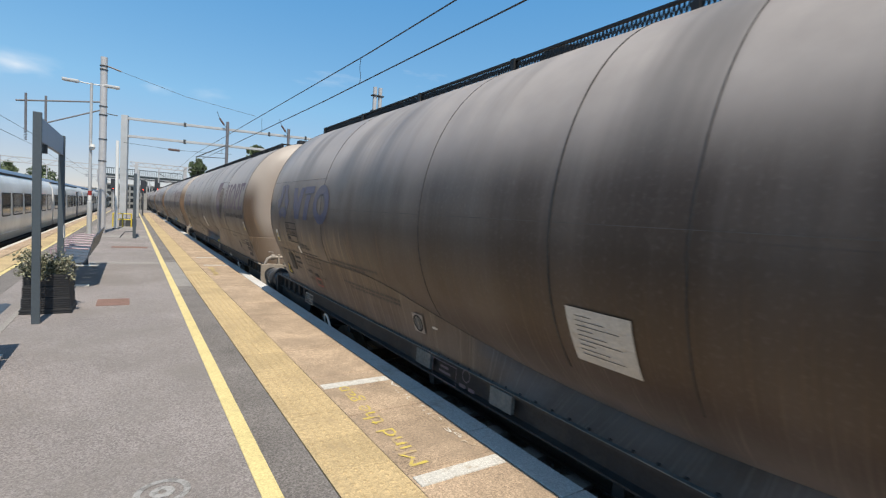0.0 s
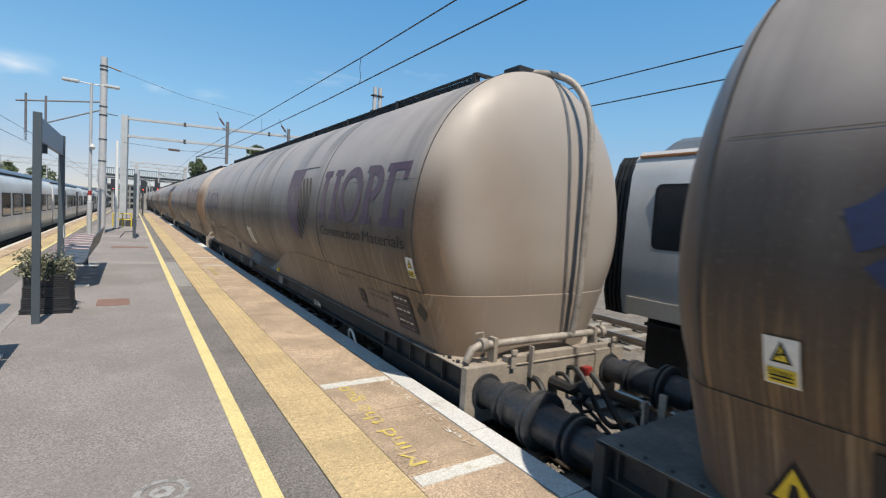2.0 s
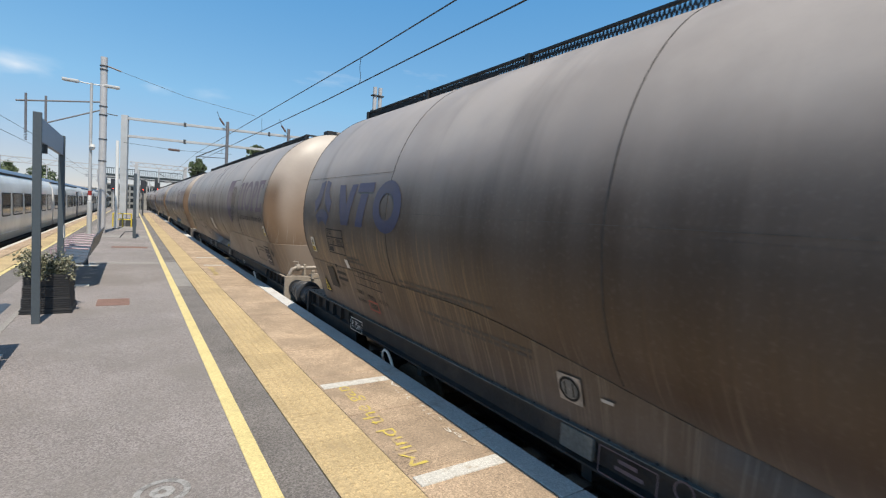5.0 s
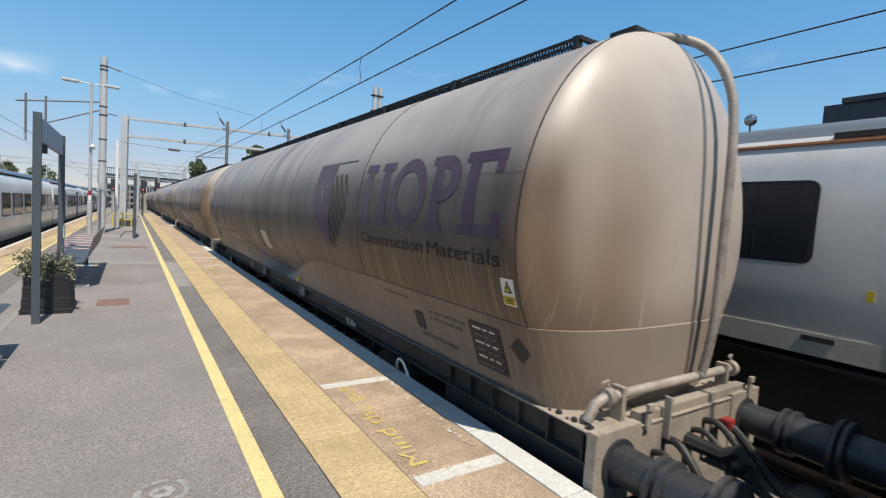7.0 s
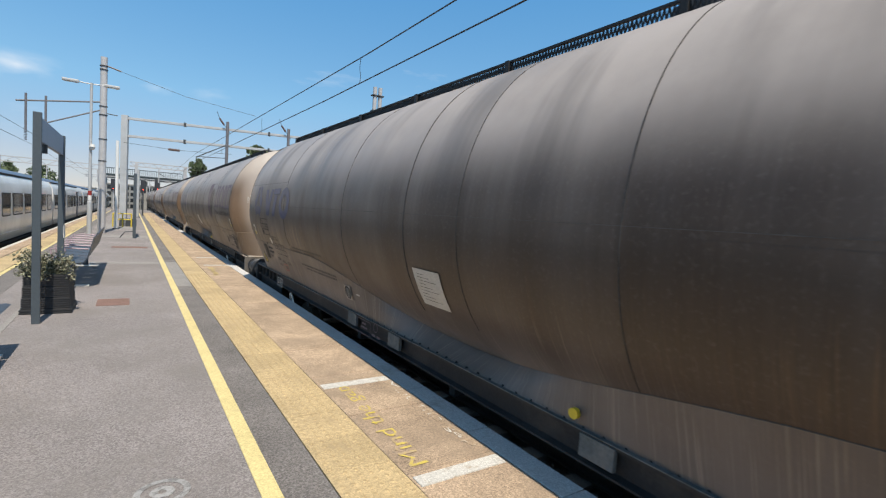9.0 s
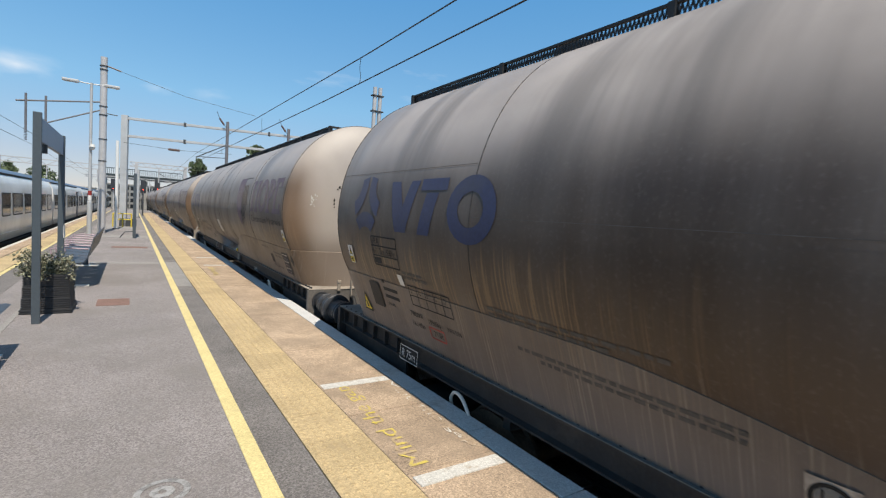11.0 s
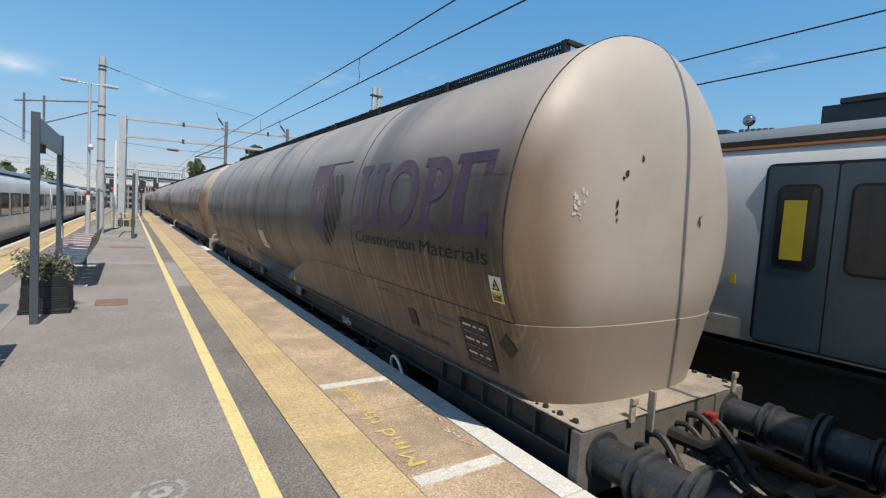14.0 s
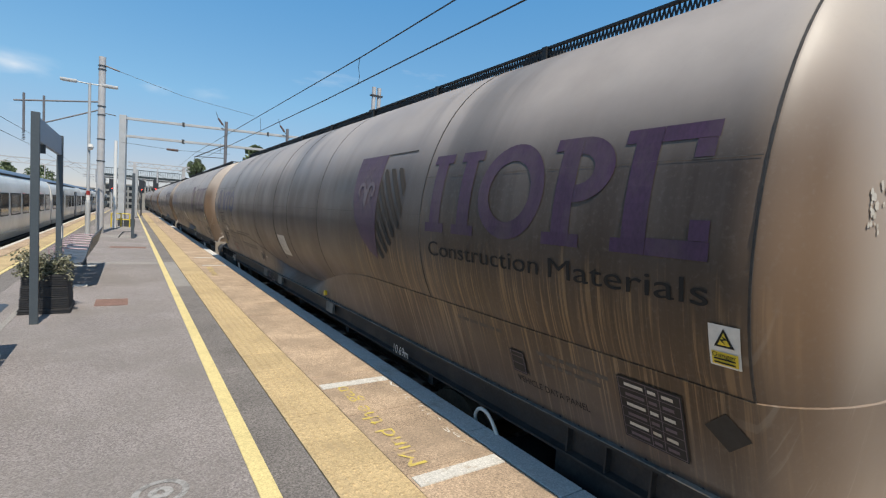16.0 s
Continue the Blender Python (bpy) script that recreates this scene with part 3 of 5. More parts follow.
def outline(y0, y1, z0, z1, w=0.012, rows=(), cols=(), bm=None):
    bm = bm or bmesh.new()
    for a in (z0, z1, *rows):
        rect(y0, y1, a - w / 2, a + w / 2, bm)
    for a in (y0, y1, *cols):
        rect(a - w / 2, a + w / 2, z0, z1, bm)
    return bm


def warn_sign(w, y0, z0, y1, z1):
    sign = part("warning_sign", wrap(rect(y1, y0, z1, z0), 0.008), M_WHITESIGN, w, "white and yellow electric warning sign")
    zm = z0 - (z0 - z1) * 0.52
    yc = (y0 + y1) / 2
    part("triangle_border", wrap(poly((y0 - 0.022, zm), (y1 + 0.022, zm), (yc, z0 - 0.012)), 0.011), M_INK, sign)
    part("caution_triangle", wrap(poly((y0 - 0.038, zm + 0.009), (y1 + 0.038, zm + 0.009), (yc, z0 - 0.031)), 0.0125), M_YELLOWSIGN, sign)
    bolt = (y0 + y1) / 2
    part("bolt_symbol", wrap(poly((bolt + 0.006, zm + 0.05), (bolt - 0.016, zm + 0.035), (bolt + 0.004, zm + 0.03), (bolt - 0.008, zm + 0.012), (bolt + 0.018, zm + 0.034), (bolt - 0.001, zm + 0.036)), 0.015), M_INK, sign)
    part("caption_field", wrap(rect(y1 + 0.01, y0 - 0.01, z1 + 0.008, zm - 0.022), 0.011), M_YELLOWSIGN, sign)
    part("caption", wrap(words_on_side("Danger", 0.02, y0 - 0.015, zm - 0.044, abs(y0 - y1) - 0.03), 0.015), M_INK, sign)
    for k in (1, 2):
        part("caption_bar", wrap(rect(y1 + 0.02, y0 - 0.02, zm - 0.040 - 0.016 * k, zm - 0.033 - 0.016 * k), 0.015), M_INK, sign)


def head_y(rr, seam=None, dish=None):
    """Distance of the dished head from the wagon's end at a share rr of the tank's radius."""
    return (seam or SEAM) - (dish or DISH) * math.sin(math.acos(min(0.9999, rr) ** (1 / 0.48))) ** 1.6


def head_patch(x, z, size, rg, tall=1.0):
    """A small irregular flake on the front head."""
    bm, ring = bmesh.new(), []
    for k in range(9):
        a, r = 2 * math.pi * k / 9, size * rg.uniform(0.45, 1.0)
        px, pz = x + r * math.cos(a), z + tall * r * math.sin(a)
        ring.append((px, head_y(radius_share(px, pz)) - 0.004, pz))
    bm.faces.new([bm.verts.new(p) for p in ring])
    return bm


def tank_rings():
    """Cross-sections of barrel and dished heads, front to back."""
    prof = []
    for k in range(11):
        a = radians(90 - 9 * k)
        prof.append((SEAM - DISH * math.sin(a) ** 1.6, TR * max(math.cos(a), 0.0) ** 0.48))
    body = [(y, TR) for y in (0.6, 1.2, 2.0, 2.96, 4.0, 5.0, 6.0, 6.93, 7.4, 8.0, 9.2, 10.2, 11.66, 12.6, 13.6)]
    back = [(WLEN - REAR_SEAM + REAR_DISH * (SEAM - y) / DISH, r) for y, r in reversed(prof)]
    return prof + body + back


def make_wagon(tank_mat, piped):
    LIFT[0] = 0.915
    w = thing("tanker_wagon", pose(XC, 0, RAILZ), "dusty grey cement tank wagon with purple and blue markings", "tank wagon", "wagons of the freight train")
    seg = 72
    bm = bmesh.new()
    prof = tank_rings()
    rings = []
    for y, r in prof[1:-1]:
        rings.append([barrel_point(y, r, 2 * math.pi * k / seg) for k in range(seg)])
    loft(bm, rings, True, False)
    bm.verts.ensure_lookup_table()
    for y, ring_ids in ((prof[0][0], range(seg)), (prof[-1][0], range(len(bm.verts) - seg, len(bm.verts)))):
        c = bm.verts.new((0, y, ZC))
        bm.verts.ensure_lookup_table()
        ids = list(ring_ids)
        for k in range(seg):
            bm.faces.new((bm.verts[ids[k]], bm.verts[ids[(k + 1) % seg]], c))
    bmesh.ops.recalc_face_normals(bm, faces=bm.faces)
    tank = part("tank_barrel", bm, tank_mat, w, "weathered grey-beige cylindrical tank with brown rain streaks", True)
    bm = bmesh.new()
    hw_end = barrel_x(SKIRT_TOP)
    nose = []
    for k in range(33):
        px = math.sin(radians(-90 + 180 * k / 32))
        rr = min(0.9999, radius_share(px * hw_end, SKIRT_TOP))
        nose.append((px, head_y(rr)))
    flank_ys = [SEAM + (WLEN - SEAM - REAR_SEAM) * k / 44 for k in range(1, 44)]
    plan = nose + [(1.0, y) for y in flank_ys] + [(-px, WLEN - REAR_SEAM + REAR_DISH * (SEAM - py) / DISH) for px, py in nose] + [(-1.0, y) for y in reversed(flank_ys)]
    rows = []
    for f, inset, grow in ((0.0, 0.035, 0.0), (0.5, 0.012, 0.003), (1.0, -0.007, 0.006), (1.02, 0.004, -0.006)):
        out = []
        for px, py in plan:
            top = skirt_top(py)
            hw_top = barrel_x(top)
            hw = FOOT + (hw_top - FOOT) * min(f, 1.0) + grow
            yy = py + (inset if py < WLEN / 2 else -inset) * (1 if py < 1 or py > WLEN - 1 else 0)
            out.append((px * hw, yy, SKIRT_LOW + (top - SKIRT_LOW) * min(f, 1.0) + (0.008 if f > 1 else 0)))
        rows.append(out)
    loft(bm, rows)
    bmesh.ops.recalc_face_normals(bm, faces=bm.faces)
    part("skirt", bm, M_SKIRT, w, "stained grey skirt under the tank", True)
    # seams round the barrel and along it
    for y, d in ((SEAM, 0.005), (2.96, 0.006), (5.54, 0.004), (6.93, 0.004), (7.74, 0.006), (9.21, 0.004), (11.66, 0.004), (WLEN - REAR_SEAM, 0.006)):
        bm = bmesh.new()
        pr = [(-d, -0.01), (-d, d * 0.6), (d, d * 0.6), (d, -0.01)]
        loft(bm, [[barrel_point(y + py, TR + pz, radians(a)) for py, pz in pr] for a in range(-128, 129, 4)], True, True)
        bmesh.ops.recalc_face_normals(bm, faces=bm.faces)
        part("weld_ring", bm, M_RING, tank, smooth=True)
    for ya, yb, z in ((0.48, 2.95, 1.87), (2.97, 11.65, 1.565), (11.67, WLEN - 0.70, 1.95)):
        part("weld_line", wrap(rect(ya, yb, z, z + 0.004), 0.003), M_WELD, tank)
    # underframe
    for s in (-1, 1):
        prof_s = [(DK - 0.10, DECK), (DK, DECK), (DK, DECK - 0.02), (DK - 0.06, DECK - 0.03), (DK - 0.06, DECK - 0.18), (DK - 0.005, DECK - 0.19), (DK - 0.005, DECK - 0.205), (DK - 0.10, DECK - 0.205)]
        bm = loft(bmesh.new(), [[(s * x, y, z) for x, z in prof_s] for y in (0.0, WLEN)])
        bmesh.ops.recalc_face_normals(bm, faces=bm.faces)
        sole = part("solebar", bm, M_FRAME, w, "dark steel solebar with a lower flange")
        for ya, yb in ((0.0, 1.7), (WLEN - 1.7, WLEN)):
            part("end_web", B(*sorted((s * (DK - 0.085), s * (DK - 0.065))), ya, yb, DECK - 0.40, DECK - 0.206), M_FRAME, sole)
            for k in range(6):
                y = ya + 0.12 + 0.29 * k
                part("rib", B(*sorted((s * (DK - 0.06), s * (DK - 0.012))), y, y + 0.014, DECK - 0.185, DECK - 0.03), M_FRAME, sole)
    part("side_deck", B(-DK - 0.005, -0.6, 0.9, WLEN - 0.9, DECK, DECK + 0.006), M_SIDEDECK, w, "grey bolted deck edge")
    part("side_deck", B(0.6, DK + 0.005, 0.9, WLEN - 0.9, DECK, DECK + 0.006), M_SIDEDECK, w, "grey bolted deck edge")
    part("end_deck", B(-DK - 0.01, DK + 0.01, -0.01, 0.9, DECK, DECK + 0.007), M_DECK, w, "dusty beige end deck plate")
    part("end_deck", B(-DK - 0.01, DK + 0.01, WLEN - 0.9, WLEN + 0.01, DECK, DECK + 0.007), M_SIDEDECK, w, "grey end deck plate")
    bolts = bmesh.new()
    for k in range(96):
        y = 0.12 + k * (WLEN - 0.24) / 95
        tube(bolts, [(-DK + 0.035, y, DECK), (-DK + 0.035, y, DECK + 0.018)], [0.014, 0.010], 6)
    for k in range(7):
        y = 0.10 + 0.13 * k
        for s in (-1, 1):
            part("end_bolt", T([(s * (DK - 0.05), y, DECK + 0.005), (s * (DK - 0.05), y, DECK + 0.03)], [0.024, 0.018], 6), M_FRAME, w)
    part("deck_bolts", bolts, M_FRAME, w, "row of deck bolts", kind="stuff")
    for y0 in (0.0, WLEN - 0.05):
        front = y0 < 1
        part("headstock", B(-DK, DK, y0, y0 + 0.05, DECK - 0.40, DECK), (M_DECK if piped else M_HEADSTOCK) if front else M_FRAME, w, "dusty steel headstock" if front else "dark steel headstock")
        for s in (-1, 1):
            part("buffer_plate", B(*sorted((s * 0.58, s * (DK + 0.03))), y0 - 0.012, y0 + 0.062, DECK - 0.44, DECK + (0.03 if piped and front else -0.01), bevel=0.006), (M_DECK if piped else M_HEADSTOCK) if front else M_FRAME, w, "upright buffer mounting plate")
    bm = B(-0.16, 0.16, 0.05, WLEN - 0.05, DECK - 0.42, DECK - 0.1)
    for k in range(7):
        y = 1.2 + k * 2.07
        box(bm, -0.9, 0.9, y, y + 0.08, DECK - 0.33, DECK - 0.02)
    part("centre_sill", bm, M_FRAME, w)
    # buffers
    for y0, s in ((0.0, -1), (WLEN, 1)):
        for x in (-0.80, 0.80):
            prof_b = [(0.0, 0.15), (0.03, 0.15), (0.032, 0.118), (0.27, 0.118), (0.272, 0.155), (0.28, 0.168), (0.305, 0.168), (0.313, 0.155), (0.315, 0.135), (0.335, 0.135), (0.337, 0.155), (0.345, 0.168), (0.37, 0.168), (0.378, 0.15), (0.38, 0.14), (0.60, 0.148), (0.602, 0.20), (0.612, 0.215), (0.638, 0.215), (0.648, 0.195)]
            part("buffer", tube(bmesh.new(), [(x, y0 + s * d, 0.13) for d, r in prof_b], [r for d, r in prof_b], 28), M_BUFFER, w, "greasy dark steel buffer", True)
        hook = bmesh.new()
        tube(hook, [(0, y0, 0.10), (0, y0 + s * 0.25, 0.10), (0, y0 + s * 0.34, 0.17), (0, y0 + s * 0.40, 0.12), (0, y0 + s * 0.36, 0.04)], [0.06, 0.05, 0.045, 0.04, 0.02], 8)
        part("drawhook", hook, M_FRAME, w, smooth=True)
        for x, zz, c, rad in ((-0.30, 0.16, 0.40, 0.028), (0.20, 0.20, 0.34, 0.024), (0.40, 0.14, 0.30, 0.03), (-0.42, 0.10, 0.26, 0.022), (0.05, 0.16, 0.44, 0.02)):
            hose = [(x, y0 - s * 0.02, zz), (x, y0 + s * 0.10, zz + 0.02), (x * 1.05, y0 + s * 0.24, zz - 0.10), (x * 1.0, y0 + s * 0.40, zz - c * 0.85), (x * 0.85, y0 + s * 0.54, zz - c), (x * 0.7, y0 + s * 0.65, zz - c * 0.86)]
            part("brake_hose", T(spline(hose, 5), rad, 8), M_RUBBER, w, "black rubber brake hose", True)
        part("hose_cock", B(0.30, 0.42, *sorted((y0 + s * 0.05, y0 + s * 0.12)), 0.14, 0.22, bevel=0.015), M_RED, w, "red hose cock")
        link = bmesh.new()
        for k in range(4):
            yy = y0 + s * (0.30 + 0.10 * k)
            tube(link, [(-0.05, yy, 0.02 - 0.06 * k), (-0.05, yy + s * 0.12, -0.03 - 0.06 * k), (0.05, yy + s * 0.12, -0.03 - 0.06 * k), (0.05, yy, 0.02 - 0.06 * k), (-0.05, yy, 0.02 - 0.06 * k)], 0.018, 6)
        part("screw_coupling", link, M_FRAME, w, smooth=True)
        for x in (-0.55, 0.80):
            part("lamp_bracket", B(x, x + 0.05, *sorted((y0 + s * 0.01, y0 + s * 0.03)), DECK - 0.02, DECK + 0.14, bevel=0.004), M_DECK, w, "pale lamp bracket")
            part("bracket_head", B(x - 0.004, x + 0.054, *sorted((y0 + s * 0.012, y0 + s * 0.04)), DECK + 0.10, DECK + 0.145, bevel=0.006), M_DECK, w)
        part("coupling_bracket", B(-0.33, -0.31, *sorted((y0, y0 + s * 0.05)), DECK - 0.12, DECK + 0.16, bevel=0.004), M_DECK, w)
    # bogies
    for yc in (2.1, WLEN - 2.1):
        bm = bmesh.new()
        for s in (-1, 1):
            box(bm, s * 0.98 - 0.05, s * 0.98 + 0.05, yc - 1.25, yc + 1.25, -0.52, -0.26)
            for dy in (-0.9, 0.9):
                box(bm, s * 0.98 - 0.10, s * 0.98 + 0.10, yc + dy - 0.16, yc + dy + 0.16, -0.60, -0.30)
        box(bm, -0.9, 0.9, yc - 0.2, yc + 0.2, -0.45, -0.15)
        bogie = part("bogie", bm, M_FRAME, w, "dark steel bogie")
        for dy in (-0.9, 0.9):
            bm = bmesh.new()
            tube(bm, [(-0.9, yc + dy, -0.455), (0.9, yc + dy, -0.455)], 0.08, 10)
            for s in (-1, 1):
                tube(bm, [(s * 0.69, yc + dy, -0.455), (s * 0.72, yc + dy, -0.455), (s * 0.725, yc + dy, -0.455), (s * 0.83, yc + dy, -0.455)], [0.49, 0.49, 0.46, 0.455], 28)
            part("wheelset", bm, M_RUST, bogie, smooth=True)
    # hose tails that hang in loops under the solebar
    for yc in (12.0, 2.28):
        loop = [(-0.96, yc + 0.20, -0.12), (-1.02, yc + 0.17, 0.03), (-1.05, yc + 0.08, 0.12), (-1.06, yc - 0.04, 0.11), (-1.05, yc - 0.13, 0.0), (-1.01, yc - 0.17, -0.16), (-0.96, yc - 0.18, -0.26)]
        part("hose_loop", T(spline(loop, 4), 0.014, 8), M_WHITESIGN, w, "pale looped hose", True)
    # walkway on the roof
    walk_z = ZC + TR - 0.155
    bm = bmesh.new()
    y0, y1 = 0.86, WLEN - 0.70
    for x in (-0.47, 0.47):
        box(bm, x - 0.015, x + 0.015, y0, y1, walk_z + 0.132, walk_z + 0.15)
        box(bm, x - 0.015, x + 0.015, y0, y1, walk_z - 0.03, walk_z - 0.012)
    for k in range(9):
        y = y0 + k * (y1 - y0 - 0.05) / 8
        for x in (-0.47, 0.47):
            box(bm, x - 0.03, x + 0.03, y, y + 0.05, walk_z - 0.10, walk_z + 0.15)
        box(bm, -0.47, 0.47, y, y + 0.04, walk_z - 0.07, walk_z - 0.03)
    for y in (y0, y1):
        box(bm, -0.49, 0.49, y - 0.02, y + 0.02, walk_z + 0.12, walk_z + 0.15)
    rail = part("walkway_frame", bm, M_GRATE, w, "black steel roof walkway frame")
    bm = bmesh.new()
    p = 0.034
    n = int((y1 - y0) / p)
    for k in range(n):
        y = y0 + k * p
        for a, c in ((y, y + p), (y + p, y)):
            for x in (-0.47, ):
                q = [(x, a - 0.004, walk_z - 0.02), (x, a + 0.004, walk_z - 0.02), (x, c + 0.004, walk_z + 0.13), (x, c - 0.004, walk_z + 0.13)]
                q2 = [(x + 0.012, yy, zz) for _, yy, zz in q]
                loft(bm, [q, q2])
        box(bm, -0.47, 0.47, y, y + 0.012, walk_z - 0.045, walk_z - 0.03)
    for k in range(15):
        x = -0.45 + k * 0.9 / 14
        box(bm, x - 0.006, x + 0.006, y0, y1, walk_z - 0.047, walk_z - 0.032)
    part("walkway_mesh", bm, M_GRATE, rail, "black expanded steel mesh", kind="stuff")
    for k in range(4):
        part("filler_hatch", T([(0, 2.9 + 3.0 * k, ZC + TR - 0.03), (0, 2.9 + 3.0 * k, ZC + TR + 0.08)], [0.30, 0.28], 20), M_GRATE, w, smooth=True)
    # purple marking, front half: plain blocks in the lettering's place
    for ya in (2.87, 2.50):
        bm = rect(ya - 0.06, ya - 0.20, 1.51, 1.97)
        rect(ya, ya - 0.26, 1.44, 1.51, bm)
        rect(ya, ya - 0.26, 1.97, 2.04, bm)
        part("purple_bar", wrap(bm), M_PURPLE, w, "faded purple vinyl bar")
    part("purple_ring", wrap(arc(1.91, 1.745, 0.195, 0.305, 0, 360, 40)), M_PURPLE, w, "faded purple vinyl ring")
    bm = rect(1.51, 1.38, 1.51, 1.97)
    rect(1.58, 1.31, 1.44, 1.51, bm)
    rect(1.57, 1.38, 1.97, 2.04, bm)
    part("purple_block", wrap(bm), M_PURPLE, w)
    part("purple_half_ring", wrap(arc(1.378, 1.86, 0.085, 0.18, -90, 90, 18, sy=-1.3)), M_PURPLE, w)
    bm = rect(1.05, 0.92, 1.51, 1.97)
    rect(1.11, 0.92, 1.44, 1.51, bm)
    rect(1.11, 0.92, 1.97, 2.04, bm)
    part("purple_post", wrap(bm), M_PURPLE, w)
    for z0, z1, ye in ((1.965, 2.04, 0.66), (1.44, 1.52, 0.63)):
        part("purple_arm", wrap(rect(0.918, ye, z0, z1)), M_PURPLE, w)
    for z0, z1, ye in ((1.88, 1.963, 0.665), (1.522, 1.61, 0.635)):
        part("purple_tip", wrap(rect(ye + 0.085, ye, z0, z1)), M_PURPLE, w)
    part("caption_word", wrap(words_on_side("Construction", 0.115, 2.82, 1.255, 1.22), 0.0035, 0.05), M_INK, w, "dark lettering", kind="stuff")
    part("caption_word", wrap(words_on_side("Materials", 0.115, 1.52, 1.255, 0.90), 0.0035, 0.05), M_INK, w, "dark lettering", kind="stuff")
    # shield
    half = [(4.42, 2.13), (3.80, 2.13), (3.80, 1.11), (3.95, 1.17), (4.14, 1.30), (4.31, 1.50), (4.40, 1.74)]
    shield = part("shield_field", wrap(poly(*half)), M_PURPLE, w, "faded purple shield")
    for cy, s in ((4.18, 1), (3.97, -1)):
        part("horn_curl", wrap(arc(cy, 1.78, 0.045, 0.085, -60 if s > 0 else 240, 200 if s > 0 else -20, 14), 0.009), M_FADED, shield)
    part("shield_face", wrap(poly((4.13, 1.79), (4.02, 1.79), (4.05, 1.64), (4.075, 1.60), (4.10, 1.64)), 0.009), M_FADED, shield)
    for a in (0.07, -0.07):
        part("crossed_tool", wrap(poly((4.075 + a, 1.90), (4.075 + a * 0.75, 1.90), (4.075 - a, 2.02), (4.075 - a * 1.25, 2.02)), 0.009), M_FADED, shield)
    slope, band, steps = 1.30, 0.10, 16
    for k in range(8):
        c0 = 1.32 + 0.19 * k
        bm, last = bmesh.new(), None
        for n_st in range(steps + 1):
            y = 3.785 - 0.50 * n_st / steps
            low = 1.09 + 1.2 * (3.80 - y) ** 1.6
            top_z = min(1.98 - 0.05 * (1 if y < 3.35 else 0), c0 - slope * (3.785 - y))
            low_z = max(low, c0 - band - slope * (3.785 - y))
            now = (bm.verts.new((0, y, top_z)), bm.verts.new((0, y, low_z))) if top_z > low_z + 0.002 else None
            if now and last:
                bm.faces.new((last[0], last[1], now[1], now[0]))
            last = now
        if len(bm.faces):
            bmesh.ops.delete(bm, geom=[v for v in bm.verts if not v.link_faces], context="VERTS")
            part("shield_stripe", wrap(bm), M_INK, shield, "black diagonal stripe")
        else:
            bm.free()
    part("shield_edge", wrap(rect(3.798, 3.24, 2.118, 2.13)), M_INK, shield)
    # blue marking, rear half
    ey, ez = 13.42, 1.64
    for a in (-90, 30, 150):
        cy, cz = ey + 0.42 * math.cos(radians(a)), ez + 0.42 * math.sin(radians(a))
        part("blue_blade", wrap(arc(cy, cz, 0.195, 0.345, a + 180 - 42, a + 180 + 42, 12), 0.0035, 0.05), M_BLUE, w, "blue vinyl blade")
    part("blue_wedge", wrap(poly((12.92, 1.85), (12.75, 1.85), (12.65, 1.63), (12.55, 1.85), (12.40, 1.85), (12.58, 1.40), (12.78, 1.40)), 0.0035, 0.05), M_BLUE, w, "blue vinyl wedge")
    part("blue_bar", wrap(rect(12.37, 11.98, 1.765, 1.86)), M_BLUE, w)
    part("blue_slant", wrap(poly((12.27, 1.745), (12.09, 1.745), (12.20, 1.40), (12.38, 1.40)), 0.0035, 0.05), M_BLUE, w)
    part("blue_ring", wrap(arc(11.66, 1.62, 0.13, 0.25, 0, 360, 26, sy=1.15), 0.0035, 0.05), M_BLUE, w, "blue vinyl ring")
    # lettered boxes and panels
    part("placard", wrap(rect(7.63, 7.21, 0.79, 1.11), 0.008), M_PANEL, w, "grubby white paper placard")
    for k in range(9):
        part("placard_line", wrap(rect(7.57, 7.46 - 0.17 * ((k * 7) % 3) / 2, 1.065 - 0.028 * k, 1.069 - 0.028 * k), 0.010), M_WELD, w)
    warn_sign(w, 0.62, 1.19, 0.495, 1.01)
    warn_sign(w, 13.93, 1.19, 13.81, 1.0)
    part("data_box", wrap(outline(12.77, 13.29, 1.05, 1.33, 0.014, rows=(1.145, 1.24))), M_INK, w, "black ruled data box")
    for wd, z, ln in (("JPA", 1.255, 0.15), ("81.7t  Tare 19860 kg", 1.16, 0.46), ("", 1.065, 0.14)):
        part("data_word", wrap(words_on_side(wd, 0.065, 13.27, z, ln)) if wd else wrap(rect(13.27, 13.13, 1.07, 1.125)), M_INK, w, kind="stuff")
    part("access_panel", wrap(rect(13.61, 13.38, 0.58, 0.84), 0.012), M_BLACKPANEL, w, "dark recessed access panel")
    part("triangle_border", wrap(poly((13.965, 0.46), (13.745, 0.46), (13.855, 0.68)), 0.009), M_INK, w)
    part("caution_triangle", wrap(poly((13.935, 0.478), (13.775, 0.478), (13.855, 0.642)), 0.011), M_YELLOWSIGN, w, "yellow caution triangle")
    part("caution_symbol", wrap(poly((13.88, 0.50), (13.83, 0.50), (13.845, 0.57), (13.865, 0.57)), 0.013), M_INK, w)
    for k, (wd, ln) in enumerate((("", 0.06), ("", 0.30), ("", 0.30), ("Uacns", 0.16))):
        z = 0.86 - 0.075 * k
        part("number_bar" if k < 3 else "data_word", wrap(rect(13.29, 13.29 - ln, z, z + 0.035) if k < 3 else words_on_side(wd, 0.045, 13.29, z, ln)), M_INK, w)
